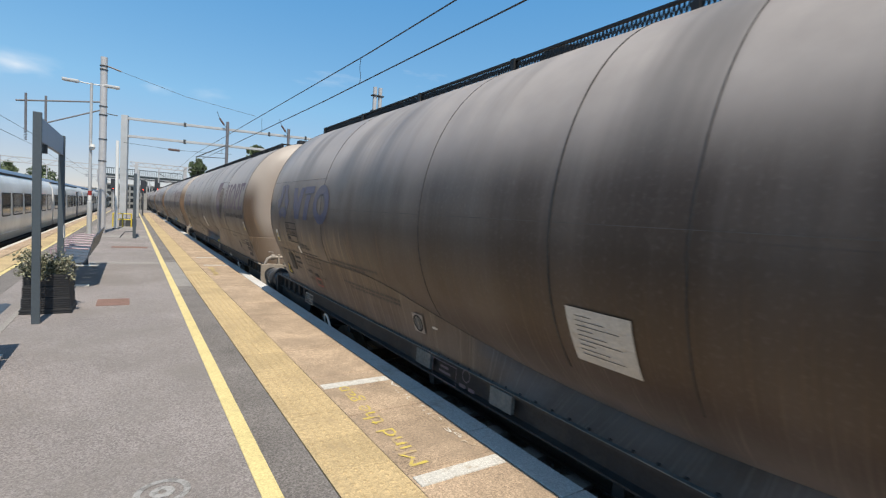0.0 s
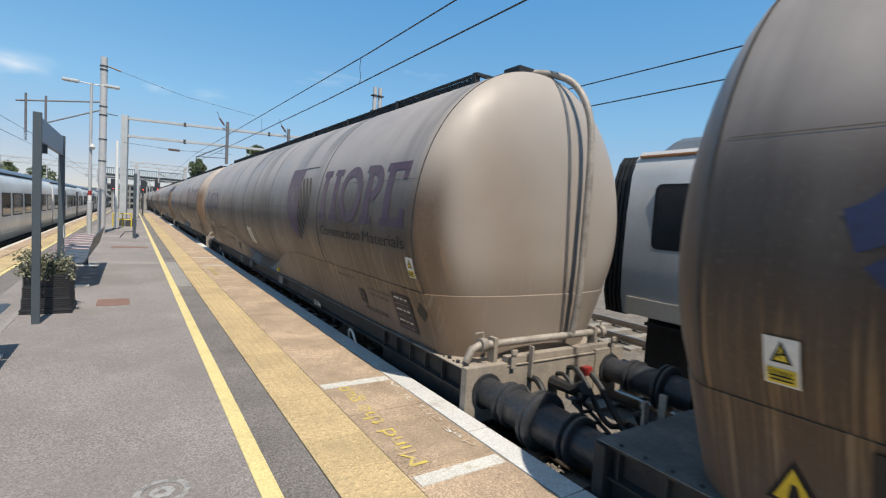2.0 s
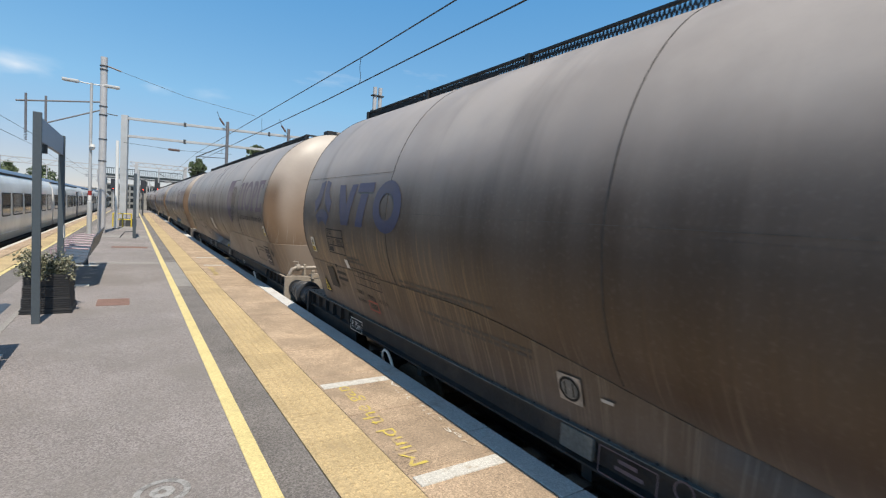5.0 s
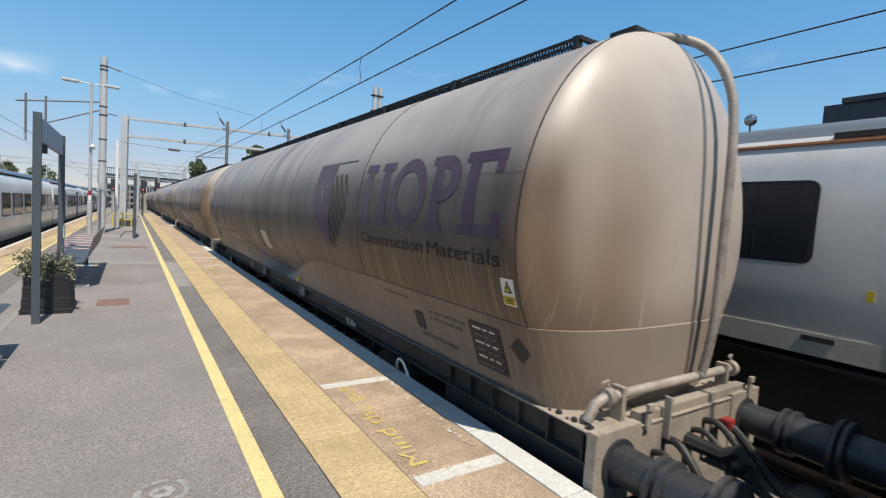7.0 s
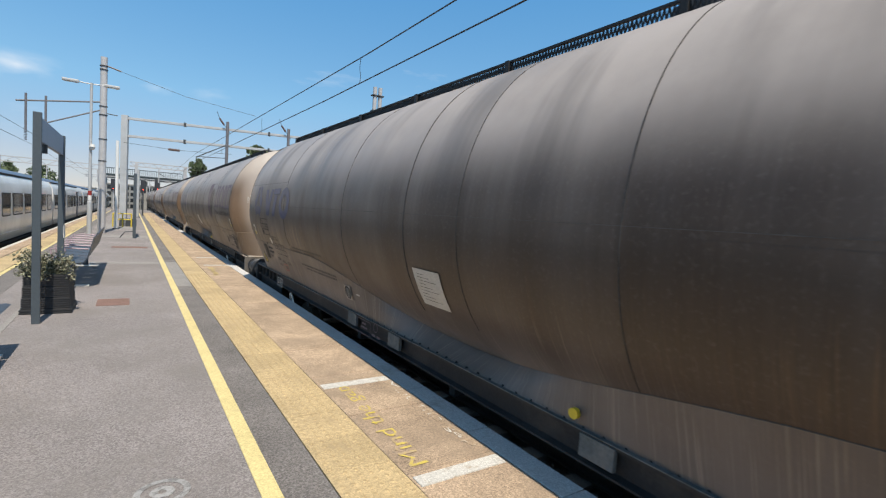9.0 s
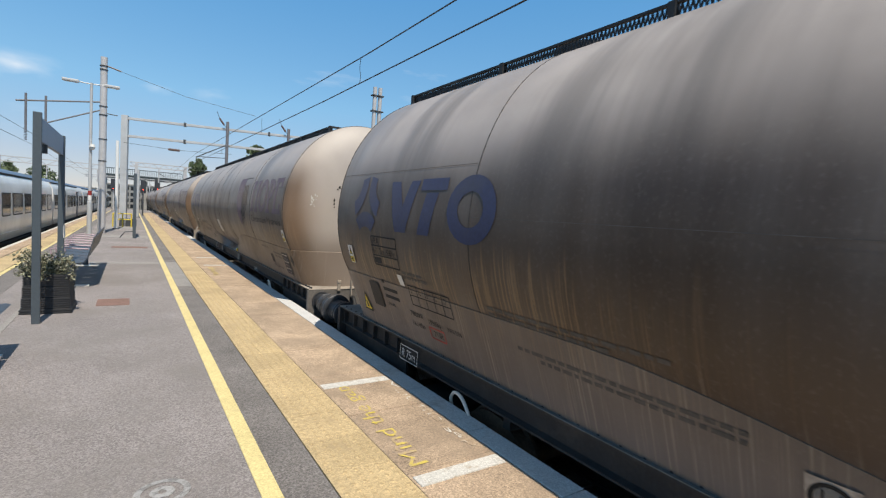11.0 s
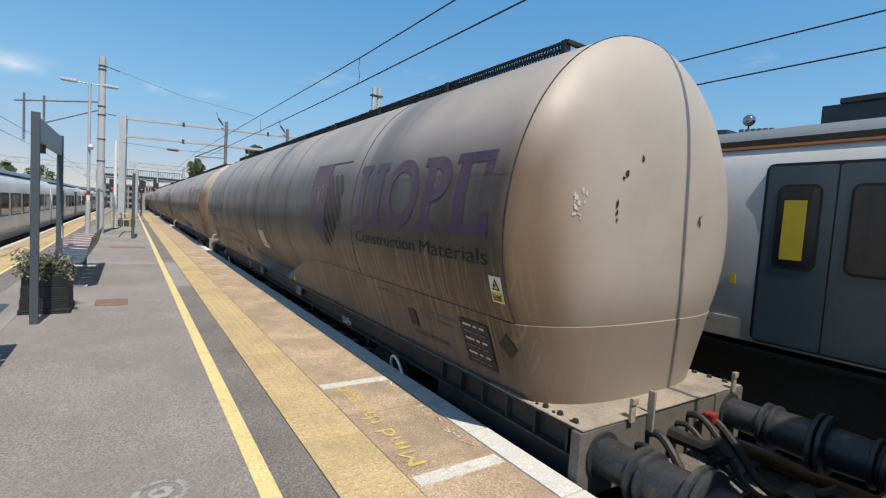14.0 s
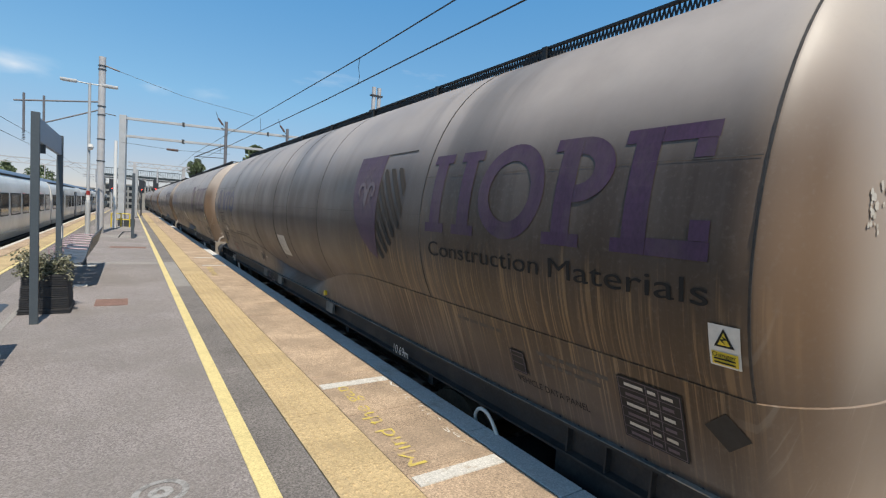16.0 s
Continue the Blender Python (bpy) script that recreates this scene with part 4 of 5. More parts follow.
    part("code_square", wrap(rect(12.86, 12.77, 0.90, 1.0), 0.008), M_WHITESIGN, w, "small white code label")
    bm = outline(12.05, 12.72, 0.74, 0.92, 0.01, rows=(0.83,), cols=(12.17, 12.30, 12.44, 12.58))
    part("load_table", wrap(bm), M_INK, w, "black ruled load table")
    for k, wd in enumerate(("S", "A", "B", "C", "D")):
        part("data_word", wrap(words_on_side(wd, 0.045, 12.69 - 0.135 * k, 0.85)), M_INK, w, kind="stuff")
    part("data_word", wrap(words_on_side("78000l", 0.05, 12.82, 0.62, 0.22)), M_INK, w, kind="stuff")
    part("data_word", wrap(words_on_side("16.140m", 0.05, 12.82, 0.52, 0.22)), M_INK, w, kind="stuff")
    part("data_word", wrap(words_on_side("19860kg", 0.05, 12.50, 0.60, 0.20)), M_INK, w, kind="stuff")
    part("red_box", wrap(outline(12.28, 12.52, 0.47, 0.57, 0.014)), M_RED, w, "red ruled box")
    part("data_word", wrap(words_on_side("21.0t", 0.05, 12.46, 0.50, 0.15)), M_INK, w, kind="stuff")
    part("data_word", wrap(words_on_side("MAX 2.0%", 0.04, 12.20, 0.60, 0.2)), M_INK, w, kind="stuff")
    part("data_panel", wrap(rect(1.14, 0.78, 0.43, 0.79), 0.010), M_BLACKPANEL, w, "black wheel data panel with pale ruling")
    part("panel_ruling", wrap(outline(0.79, 1.13, 0.44, 0.78, 0.004, rows=(0.497, 0.554, 0.611, 0.668, 0.725), cols=(0.90, 0.97)), 0.013), M_FADED, w, kind="stuff")
    for k in range(6):
        for ya, yb in ((1.095, 0.985), (0.96, 0.915), (0.885, 0.825)):
            part("panel_figure", wrap(rect(ya, yb, 0.742 - 0.057 * k, 0.760 - 0.057 * k), 0.014), M_FADED if k % 2 else M_PANEL, w)
    part("date_panel", wrap(rect(2.02, 1.88, 0.53, 0.69), 0.010), M_BLACKPANEL, w, "small black date panel")
    part("date_figure", wrap(outline(1.89, 2.01, 0.54, 0.68, 0.005, rows=(0.60, 0.65)), 0.013), M_FADED, w)
    part("data_word", wrap(words_on_side("VEHICLE DATA PANEL", 0.045, 2.0, 0.46, 0.62)), M_INK, w, kind="stuff")
    part("hazard_diamond", wrap(poly((0.685, 0.69), (0.585, 0.785), (0.485, 0.69), (0.585, 0.595)), 0.006), M_BLACKPANEL, w, "faded diamond patch")
    rl = random.Random(5)
    for row, (ya, yb, z) in enumerate(((11.55, 10.2, 0.93), (11.55, 10.6, 0.885), (11.3, 9.9, 0.70), (11.1, 9.9, 0.655), (12.75, 12.45, 1.02), (12.75, 12.40, 0.98), (2.6, 2.1, 0.78), (1.75, 1.25, 0.72), (1.75, 1.3, 0.66))):
        bm, y = bmesh.new(), ya
        while y > yb:
            wd = rl.uniform(0.03, 0.10)
            rect(y, y - wd, z, z + 0.026, bm)
            y -= wd + 0.02
        part("lettering_line", wrap(bm), M_WELD, w, "row of small unreadable dark lettering", kind="stuff")
    # lettering on the solebar
    def sole_words(words, h, y_left, z, ln):
        bm = words_on_side(words, h, y_left, z, ln)
        for v in bm.verts:
            v.co.x = -DK - 0.012
        part("solebar_word", bm, M_WHITESIGN, w, kind="stuff")
    sole_words("R 75m", 0.085, 13.10, 0.14, 0.26)
    sole_words("10.69m", 0.085, 3.9, 0.14, 0.30)
    bm = outline(12.80, 13.14, 0.11, 0.25, 0.008)
    for v in bm.verts:
        v.co.x = -DK - 0.012
    part("solebar_frame", bm, M_WHITESIGN, w)
    for y, m in ((6.0, M_YELLOWSIGN), ):
        part("round_tag", tube(bmesh.new(), [(-DK - 0.0, y, 0.40), (-DK - 0.03, y, 0.40)], 0.035, 16), m, w, "round yellow tag")
    part("fitting_plate", wrap(rect(9.675, 9.495, 0.465, 0.645), 0.012), M_PIPE, w, "pale square plate of a pipe fitting")
    part("fitting_ring", wrap(arc(9.585, 0.555, 0.062, 0.080, 0, 360, 24), 0.016), M_INK, w)
    part("fitting_cap", wrap(arc(9.585, 0.555, 0.004, 0.060, 0, 360, 24), 0.014), M_SIDEDECK, w, "dull metal cap")
    for dy in (-0.03, 0.03):
        part("cap_rib", wrap(rect(9.580 + dy, 9.590 + dy, 0.51, 0.60), 0.018), M_FRAME, w)
    part("small_tag", wrap(rect(9.36, 9.28, 0.555, 0.575), 0.010), M_PANEL, w)
    ring = arc(8.86, 0.27, 0.045, 0.055, 0, 360, 20)
    bars = [outline(9.0, 9.37, 0.13, 0.29, 0.008), rect(9.24, 9.12, 0.24, 0.262), rect(9.26, 9.08, 0.195, 0.217), rect(8.95, 8.86, 0.16, 0.19), rect(8.82, 8.74, 0.16, 0.19)]
    for bm, m in [(ring, M_FADED)] + [(q, M_FADED) for q in bars]:
        for v in bm.verts:
            v.co.x = -DK - 0.012
        part("solebar_mark", bm, m, w)
    for y in (5.7, 8.3, 9.42):
        part("solebar_plate", B(-DK - 0.012, -DK + 0.02, y, y + 0.25, 0.16, 0.30, bevel=0.004), M_SIDEDECK, w)
    # scuffs on the front head
    if not piped:
        for x, z, a, h in ((-0.52, 1.93, 0.028, 1.2), (-0.55, 1.90, 0.016, 1.0), (-0.36, 2.05, 0.022, 1.6), (-0.60, 1.72, 0.016, 2.6), (-0.598, 1.66, 0.014, 1.8), (-0.592, 1.61, 0.012, 1.6)):
            part("paint_scuff", head_patch(x, z, a, rl, h), M_INK, tank)
        for k in range(22):
            part("paint_scrape", head_patch(-0.92 + rl.gauss(0, 0.03), 1.72 + rl.gauss(0, 0.06), rl.uniform(0.005, 0.015), rl, 1.7), M_PANEL, tank)
        for k in range(5):
            part("paint_scrape", head_patch(0.42 + rl.gauss(0, 0.02), 1.68 + rl.gauss(0, 0.05), rl.uniform(0.01, 0.025), rl, 1.5), M_WELD, tank)
    if piped:
        pz = DECK + 0.17
        part("discharge_pipe", T([(-0.90, 0.16, pz - 0.14), (-0.86, 0.14, pz - 0.03), (-0.79, 0.13, pz), (0.80, 0.13, pz)], 0.034, 14), M_PIPE, w, "dusty discharge pipe across the end", True)
        for x in (-0.76, 0.80):
            part("pipe_flange", T([(x - 0.03, 0.13, pz), (x + 0.03, 0.13, pz)], 0.062, 16), M_PIPE, w, smooth=True)
            part("valve_handle", T([(x, 0.13, pz), (x, 0.13, pz + 0.11), (x - 0.10, 0.10, pz + 0.115)], 0.010, 8), M_PIPE, w, smooth=True)
            part("pipe_saddle", B(x + (0.10 if x < 0 else -0.14), x + (0.14 if x < 0 else -0.10), 0.085, 0.175, DECK, pz + 0.06, bevel=0.005), M_DECK, w)
        part("end_beam", B(-0.55, 0.85, 0.02, 0.10, DECK + 0.007, DECK + 0.07, bevel=0.008), M_DECK, w, "dusty end beam")
        pts = [(0.36, 0.13, pz), (0.36, 0.09, pz + 0.25), (0.36, 0.07, 1.0), (0.36, 0.07, 1.5), (0.36, 0.07, 2.0), (0.355, 0.08, 2.38), (0.34, 0.12, 2.64), (0.30, 0.21, 2.85), (0.24, 0.33, 2.98), (0.14, 0.50, 3.05), (0.02, 0.66, 3.065), (-0.05, 0.80, 3.05)]
        part("vent_pipe", T(spline(pts, 4), 0.034, 14), M_PIPE, w, "pale vent pipe curving over the tank end", True)
        part("pipe_head", B(-0.16, 0.06, 0.60, 0.84, 2.97, 3.10, bevel=0.012), M_GRATE, w)
    LIFT[0] = 0.0
    return w


wagon_a = make_wagon(M_TANK, True)
wagon_b = make_wagon(M_TANK_C, False)
wagon_d = copy_thing(wagon_a, pose(XC, 0, RAILZ))
for o in wagon_d.children:
    if o.name.startswith(("tank_barrel", "skirt")):
        o.data = o.data.copy()
        o.data.materials[0] = M_TANK_B if o.name.startswith("tank") else M_SKIRT
wagon_b["label"] = "dusty grey cement tank wagon with a plain scuffed end"
wagons = {1: wagon_d, 2: wagon_a, 4: wagon_b}
wagons[3] = copy_thing(wagon_d, pose(XC, 0, RAILZ))
for o in wagons[3].children:
    if o.name.startswith("skirt"):
        o.data = o.data.copy()
        o.data.materials[0] = M_SKIRT_DUSTY
for n in range(5, 14):
    wagons[n] = copy_thing((wagon_a, wagon_b, wagon_d)[n % 3], pose(XC, 0, RAILZ))


# ---------------------------------------------------------------- passenger trains
COACH_X, COACH_LEN = 7.02, 17.6
Look = namedtuple("Look", "hw low top win door stripe skin lower doorskin roof")


def panel_outline(x, y0, y1, z0, z1, r, seg=4):
    out = []
    for cy, cz, a0 in ((y1 - r, z1 - r, 0), (y0 + r, z1 - r, 90), (y0 + r, z0 + r, 180), (y1 - r, z0 + r, 270)):
        for k in range(seg + 1):
            a = radians(a0 + 90 * k / seg)
            out.append((x, cy + r * math.cos(a), cz + r * math.sin(a)))
    return out


def slab(x0, x1, y0, y1, z0, z1, r):
    bm = loft(bmesh.new(), [panel_outline(x0, y0, y1, z0, z1, r), panel_outline(x1, y0, y1, z0, z1, r)])
    bmesh.ops.recalc_face_normals(bm, faces=bm.faces)
    return bm


def make_coach(at, lk, label, group, side):
    """A coach whose leading end is at its origin; it reaches back along -y. side: -1 or 1, the flank that carries the fittings."""
    LIFT[0] = 0.915
    c = thing("train_coach", at, label, "train coach", group)
    h = lk.top - lk.low
    prof = [(lk.hw - 0.10, lk.low), (lk.hw - 0.02, lk.low + 0.12 * h), (lk.hw, lk.low + 0.3 * h), (lk.hw - 0.005, lk.low + 0.62 * h), (lk.hw - 0.05, lk.low + 0.85 * h), (lk.hw - 0.13, lk.low + 0.95 * h), (lk.hw - 0.22, lk.top)]
    full = prof + [(-x, z) for x, z in reversed(prof)]
    y_a, y_b = -0.18, -COACH_LEN + 0.18
    bm = bmesh.new()
    loft(bm, [[(x, y, z) for x, z in full] for y in (y_a, y_a - 0.05, y_b + 0.05, y_b)])
    bmesh.ops.recalc_face_normals(bm, faces=bm.faces)
    part("body_shell", bm, lk.skin, c, "clean silver-grey body side", True)
    rp = [(lk.hw - 0.22, lk.top - 0.01), (lk.hw - 0.30, lk.top + 0.10), (lk.hw - 0.50, lk.top + 0.19), (0.4, lk.top + 0.26)]
    rf = rp + [(-x, z) for x, z in reversed(rp)]
    bm = bmesh.new()
    loft(bm, [[(x * k, y, lk.top + (z - lk.top) * k) for x, z in rf] for y, k in ((y_a - 0.05, 0.7), (y_a - 0.4, 1), (y_b + 0.4, 1), (y_b + 0.05, 0.7))])
    bmesh.ops.recalc_face_normals(bm, faces=bm.faces)
    part("roof", bm, lk.roof, c, "blue-grey rounded roof", True)
    part("gutter", B(*sorted((side * (lk.hw - 0.21), side * (lk.hw - 0.15))), y_b + 0.2, y_a - 3.4, lk.top - 0.04, lk.top + 0.015), M_CARDARK, c)
    if lk.stripe:
        part("stripe", B(*sorted((side * (lk.hw - 0.16), side * (lk.hw - 0.11))), y_b + 0.05, y_a - 0.05, lk.stripe - 0.012, lk.stripe + 0.012), M_ORANGE, c, "thin orange stripe")
    part("lower_panel", B(*sorted((side * (lk.hw - 0.04), side * (lk.hw - 0.008))), y_b + 0.1, y_a - 0.1, lk.low + 0.02, lk.low + 0.11 * h), lk.lower, c, "cream lower body side")
    part("underframe", B(-lk.hw + 0.25, lk.hw - 0.25, y_b + 0.3, y_a - 0.3, -0.45, lk.low), M_CARDARK, c, "dark underframe")
    part("step_board", B(*sorted((side * (lk.hw - 0.25), side * (lk.hw - 0.02))), y_b + 0.4, y_a - 0.4, lk.low - 0.09, lk.low - 0.05), M_CARDARK, c)
    bm = bmesh.new()
    for k in range(5):
        y = y_a + 0.02 + 0.07 * k
        loft(bm, [[(x * 0.93, y + d, z * 1.0 - 0.04) for x, z in full] for d in (0.0, 0.045)])
    part("gangway_bellows", bm, M_RUBBER, c, "black ribbed gangway bellows")
    for yc in (-3.0, -COACH_LEN + 3.0):
        bm = B(-1.1, 1.1, yc - 1.4, yc + 1.4, -0.7, -0.3)
        for d in (-0.9, 0.9):
            tube(bm, [(-0.8, yc + d, -0.49), (0.8, yc + d, -0.49)], 0.42, 20)
        part("bogie", bm, M_CARDARK, c)
    x0, x1 = side * (lk.hw - 0.05), side * (lk.hw + 0.006)
    for a, b in ((0.58, 1.94), (2.30, 3.57), (6.2, 7.5), (7.9, 9.6), (9.95, 11.15), (14.03, 15.3), (15.66, 17.02)):
        win = part("window", slab(x0, x1, -b, -a, lk.win[0], lk.win[1], 0.09), M_BLACKPANEL, c, "dark window with rounded corners")
        part("pane", slab(x0, x1 + side * 0.003, -b + 0.04, -a - 0.04, lk.win[0] + 0.04, lk.win[1] - 0.04, 0.06), M_GLASS, win)
        if lk.stripe:
            for f in (0.42,):
                yy = -b + (b - a) * f
                part("window_bar", B(*sorted((x1, x1 + side * 0.006)), yy, yy + 0.02, lk.win[0] + 0.05, lk.win[1] - 0.05), M_BLACKPANEL, win)
    for a, b in ((4.27, 5.52), (12.08, 13.33)):
        part("door_surround", slab(x0, side * (lk.hw + 0.002), -b, -a, lk.door[0], lk.door[1], 0.08), M_BLACKPANEL, c, "black door surround")
        mid = -(a + b) / 2
        for k, (ya, yb) in enumerate(((-b + 0.03, mid - 0.008), (mid + 0.008, -a - 0.03))):
            leaf = part("door_leaf", slab(x0, x1, ya, yb, lk.door[0] + 0.02, lk.door[1] - 0.03, 0.03), lk.doorskin, c, "blue-grey sliding door leaf")
            zt, zb = lk.door[1] - 0.22, lk.door[1] - 0.22 - 0.46 * (lk.door[1] - lk.door[0])
            part("door_window", slab(x0, x1 + side * 0.004, ya + 0.10, yb - 0.10, zb, zt, 0.08), M_BLACKPANEL, leaf)
            part("door_pane", slab(x0, x1 + side * 0.007, ya + 0.125, yb - 0.125, zb + 0.025, zt - 0.025, 0.06), M_GLASS, leaf)
            if lk.stripe and k == 1:
                yl = slab(x1 + side * 0.006, x1 + side * 0.010, ya + 0.22, yb - 0.17, zb + 0.10, zt - 0.16, 0.005)
                part("door_notice", yl, M_YELLOWSIGN, leaf, "yellow warning notice")
        if lk.stripe:
            part("small_label", B(*sorted((x1 - side * 0.01, x1)), -a + 0.20, -a + 0.26, lk.door[0] + 0.58, lk.door[0] + 0.68), M_YELLOWSIGN, c, "small yellow label")
            part("end_number_bar", B(*sorted((x1 - side * 0.03, x1 - side * 0.006)), -a + 0.45, -a + 0.72, lk.door[0] + 0.12, lk.door[0] + 0.17), M_CARDARK, c)
    if lk.stripe:
        bm = B(-0.75, 0.75, -11.3, -8.2, lk.top + 0.0, lk.top + 0.30, bevel=0.08)
        part("roof_equipment", bm, M_BUILD, c, "black roof equipment case")
        bm = bmesh.new()
        for k in range(6):
            tube(bm, [(-0.5 + 0.02 * k, -11.35 - 0.06 * k, lk.top + 0.18), (-0.5 + 0.02 * k, -11.35 - 0.06 * k, lk.top + 0.31)], 0.03, 8)
        part("roof_insulators", bm, M_INSUL, c)
    LIFT[0] = 0.0
    return c


look_right = Look(1.42, 0.42, 2.62, (1.33, 2.16), (0.46, 2.34), 2.545, M_CARBODY, M_CREAM, M_CARBLUE, M_CARGREY)
coach = make_coach(pose(COACH_X, 0, RAILZ), look_right, "silver electric train coach with blue-grey doors", "passing passenger train", -1)
coaches = [coach] + [copy_thing(coach, pose(COACH_X, 0, RAILZ)) for _ in range(3)]
look_left = Look(1.40, -0.05, 2.07, (0.72, 1.46), (-0.02, 1.72), 0, M_CARWHITE, M_CREAM, M_CARGREY, mat("train_roof_blue", (0.12, 0.17, 0.25), 0.5, 0.1, 0.1, 0.8, 30, 0.05))
left_coach = make_coach(pose(-4.68, 30.55, RAILZ), look_left, "silver electric train coach standing at the platform", "standing passenger train", 1)
for k in range(1, 5):
    copy_thing(left_coach, pose(-4.68, 30.55 + COACH_LEN * k, RAILZ))

# ---------------------------------------------------------------- tracks
for n, xc in enumerate((XC, COACH_X, 10.5, -4.68, -8.1)):
    track = thing("railway_track", pose(xc, 0, -1.12), "running line of worn steel rails on concrete sleepers", "railway track", "tracks", "structure")
    for s in (-1, 1):
        bm = bmesh.new()
        for a, b, z0, z1 in ((-0.035, 0.035, 0.16, 0.205), (-0.008, 0.008, 0.07, 0.16), (-0.07, 0.07, 0.05, 0.07)):
            box(bm, s * 0.7525 + a, s * 0.7525 + b, -40, 220, z0, z1)
        part("rail", bm, M_RAIL, track, "worn steel rail")
    sl = B(-1.25, 1.25, -0.12, 0.12, -0.05, 0.055)
    sleeper_mesh = mesh_of("sleeper", sl, M_SLEEPER)
    for k in range(60):
        s = new("sleeper", sleeper_mesh)
        s.parent = track
        s.location = (0, -6 + k * 0.65, 0)
stones = bmesh.new()
rs = random.Random(4)
for k in range(2600):
    x, y, r = rs.uniform(2.4, 5.2), rs.uniform(-1.0, 9.0), rs.uniform(0.02, 0.045)
    m = Matrix.Translation((x, y, -1.10)) @ Euler((rs.uniform(0, 6), rs.uniform(0, 6), 0)).to_matrix().to_4x4() @ Matrix.Diagonal((r, r * 0.8, r * 0.6, 1))
    vs = [stones.verts.new(m @ Vector(p)) for p in ((1, 0, 0), (-1, 0, 0), (0, 1, 0), (0, -1, 0), (0, 0, 1), (0, 0, -1))]
    for f in ((0, 2, 4), (2, 1, 4), (1, 3, 4), (3, 0, 4), (2, 0, 5), (1, 2, 5), (3, 1, 5), (0, 3, 5)):
        stones.faces.new([vs[i] for i in f])
single("ballast_stones", stones, M_BALLAST, "loose grey-brown ballast stones between the rails", "ballast", "stuff")


# ---------------------------------------------------------------- platform furniture
def sign_frame():
    s = thing("station_sign", pose(-0.92, 7.2, 0), "slate-blue station name board on two steel posts", "station sign")
    for y, z in ((0.0, 2.46), (2.3, 2.44)):
        part("post", B(-0.04, 0.04, y - 0.03, y + 0.03, -0.01, z, bevel=0.006), M_SIGNBLUE, s, "slate-blue square post")
    part("board", B(-0.03, 0.022, 0.03, 2.27, 2.14, 2.42, bevel=0.006), M_SIGNFACE, s, "plain blue-grey sign board")
    part("hanging_fitting", T([(0.0, 0.55, 2.14), (0.0, 0.55, 2.03)], 0.03, 10), M_DARKSTEEL, s)
    part("bracket_label", B(0.03, 0.05, 2.26, 2.34, 0.85, 1.05, bevel=0.004), M_WHITESIGN, s, "small white label on the post")


sign_frame()


def planter():
    p = thing("planter", pose(-0.89, 8.05, 0), "black slatted plastic planter with a variegated shrub", "planter")
    for z0, z1, g2 in ((0.0, 0.065, 0.265), (0.068, 0.205, 0.248), (0.208, 0.345, 0.24), (0.348, 0.50, 0.234)):
        bm = B(-g2 + 0.008, g2 - 0.008, -g2 - 0.042, g2 + 0.042, z0 + 0.002, z1, bevel=0.006)
        n_rib = max(2, round((z1 - z0) / 0.028))
        for j in range(n_rib):
            za = z0 + (z1 - z0) * (j + 0.2) / n_rib
            box(bm, -g2, g2, -g2 - 0.05, g2 + 0.05, za, za + 0.014)
        part("tub_tier", bm, M_TUB, p, "ribbed black tier")
    part("soil", B(-0.20, 0.20, -0.24, 0.24, 0.45, 0.49), M_BARK, p)
    rg = random.Random(11)
    bm = bmesh.new()
    stems = bmesh.new()
    for k in range(46):
        a, rr = rg.uniform(0, 6.28), rg.uniform(0.05, 0.42)
        top = Vector((rr * 0.85 * math.cos(a) - 0.04, rr * math.sin(a) - 0.06, 0.46 + rg.uniform(0.02, 0.40) * (1 - rr * 0.7)))
        root = Vector((top.x * 0.4, top.y * 0.4, 0.48))
        tube(stems, [root, (root + top) / 2 + Vector((0, 0, 0.04)), top], [0.006, 0.005, 0.003], 5)
        for j in range(70):
            f = rg.uniform(0.25, 1.08)
            c = root.lerp(top, f) + Vector((rg.gauss(0, 0.04), rg.gauss(0, 0.04), rg.gauss(0, 0.03)))
            q = Euler((rg.uniform(-1, 1), rg.uniform(-1, 1), rg.uniform(0, 6.28))).to_matrix()
            l, w2 = rg.uniform(0.016, 0.03), rg.uniform(0.008, 0.014)
            bm.faces.new([bm.verts.new(c + q @ Vector(v)) for v in ((-l, 0, 0), (0, -w2, 0.006), (l, 0, 0), (0, w2, 0.006))])
    part("shrub_stem", stems, M_BARK, p, kind="stuff")
    part("foliage", bm, M_LEAF, p, "cream-edged green leaves", kind="stuff")


planter()


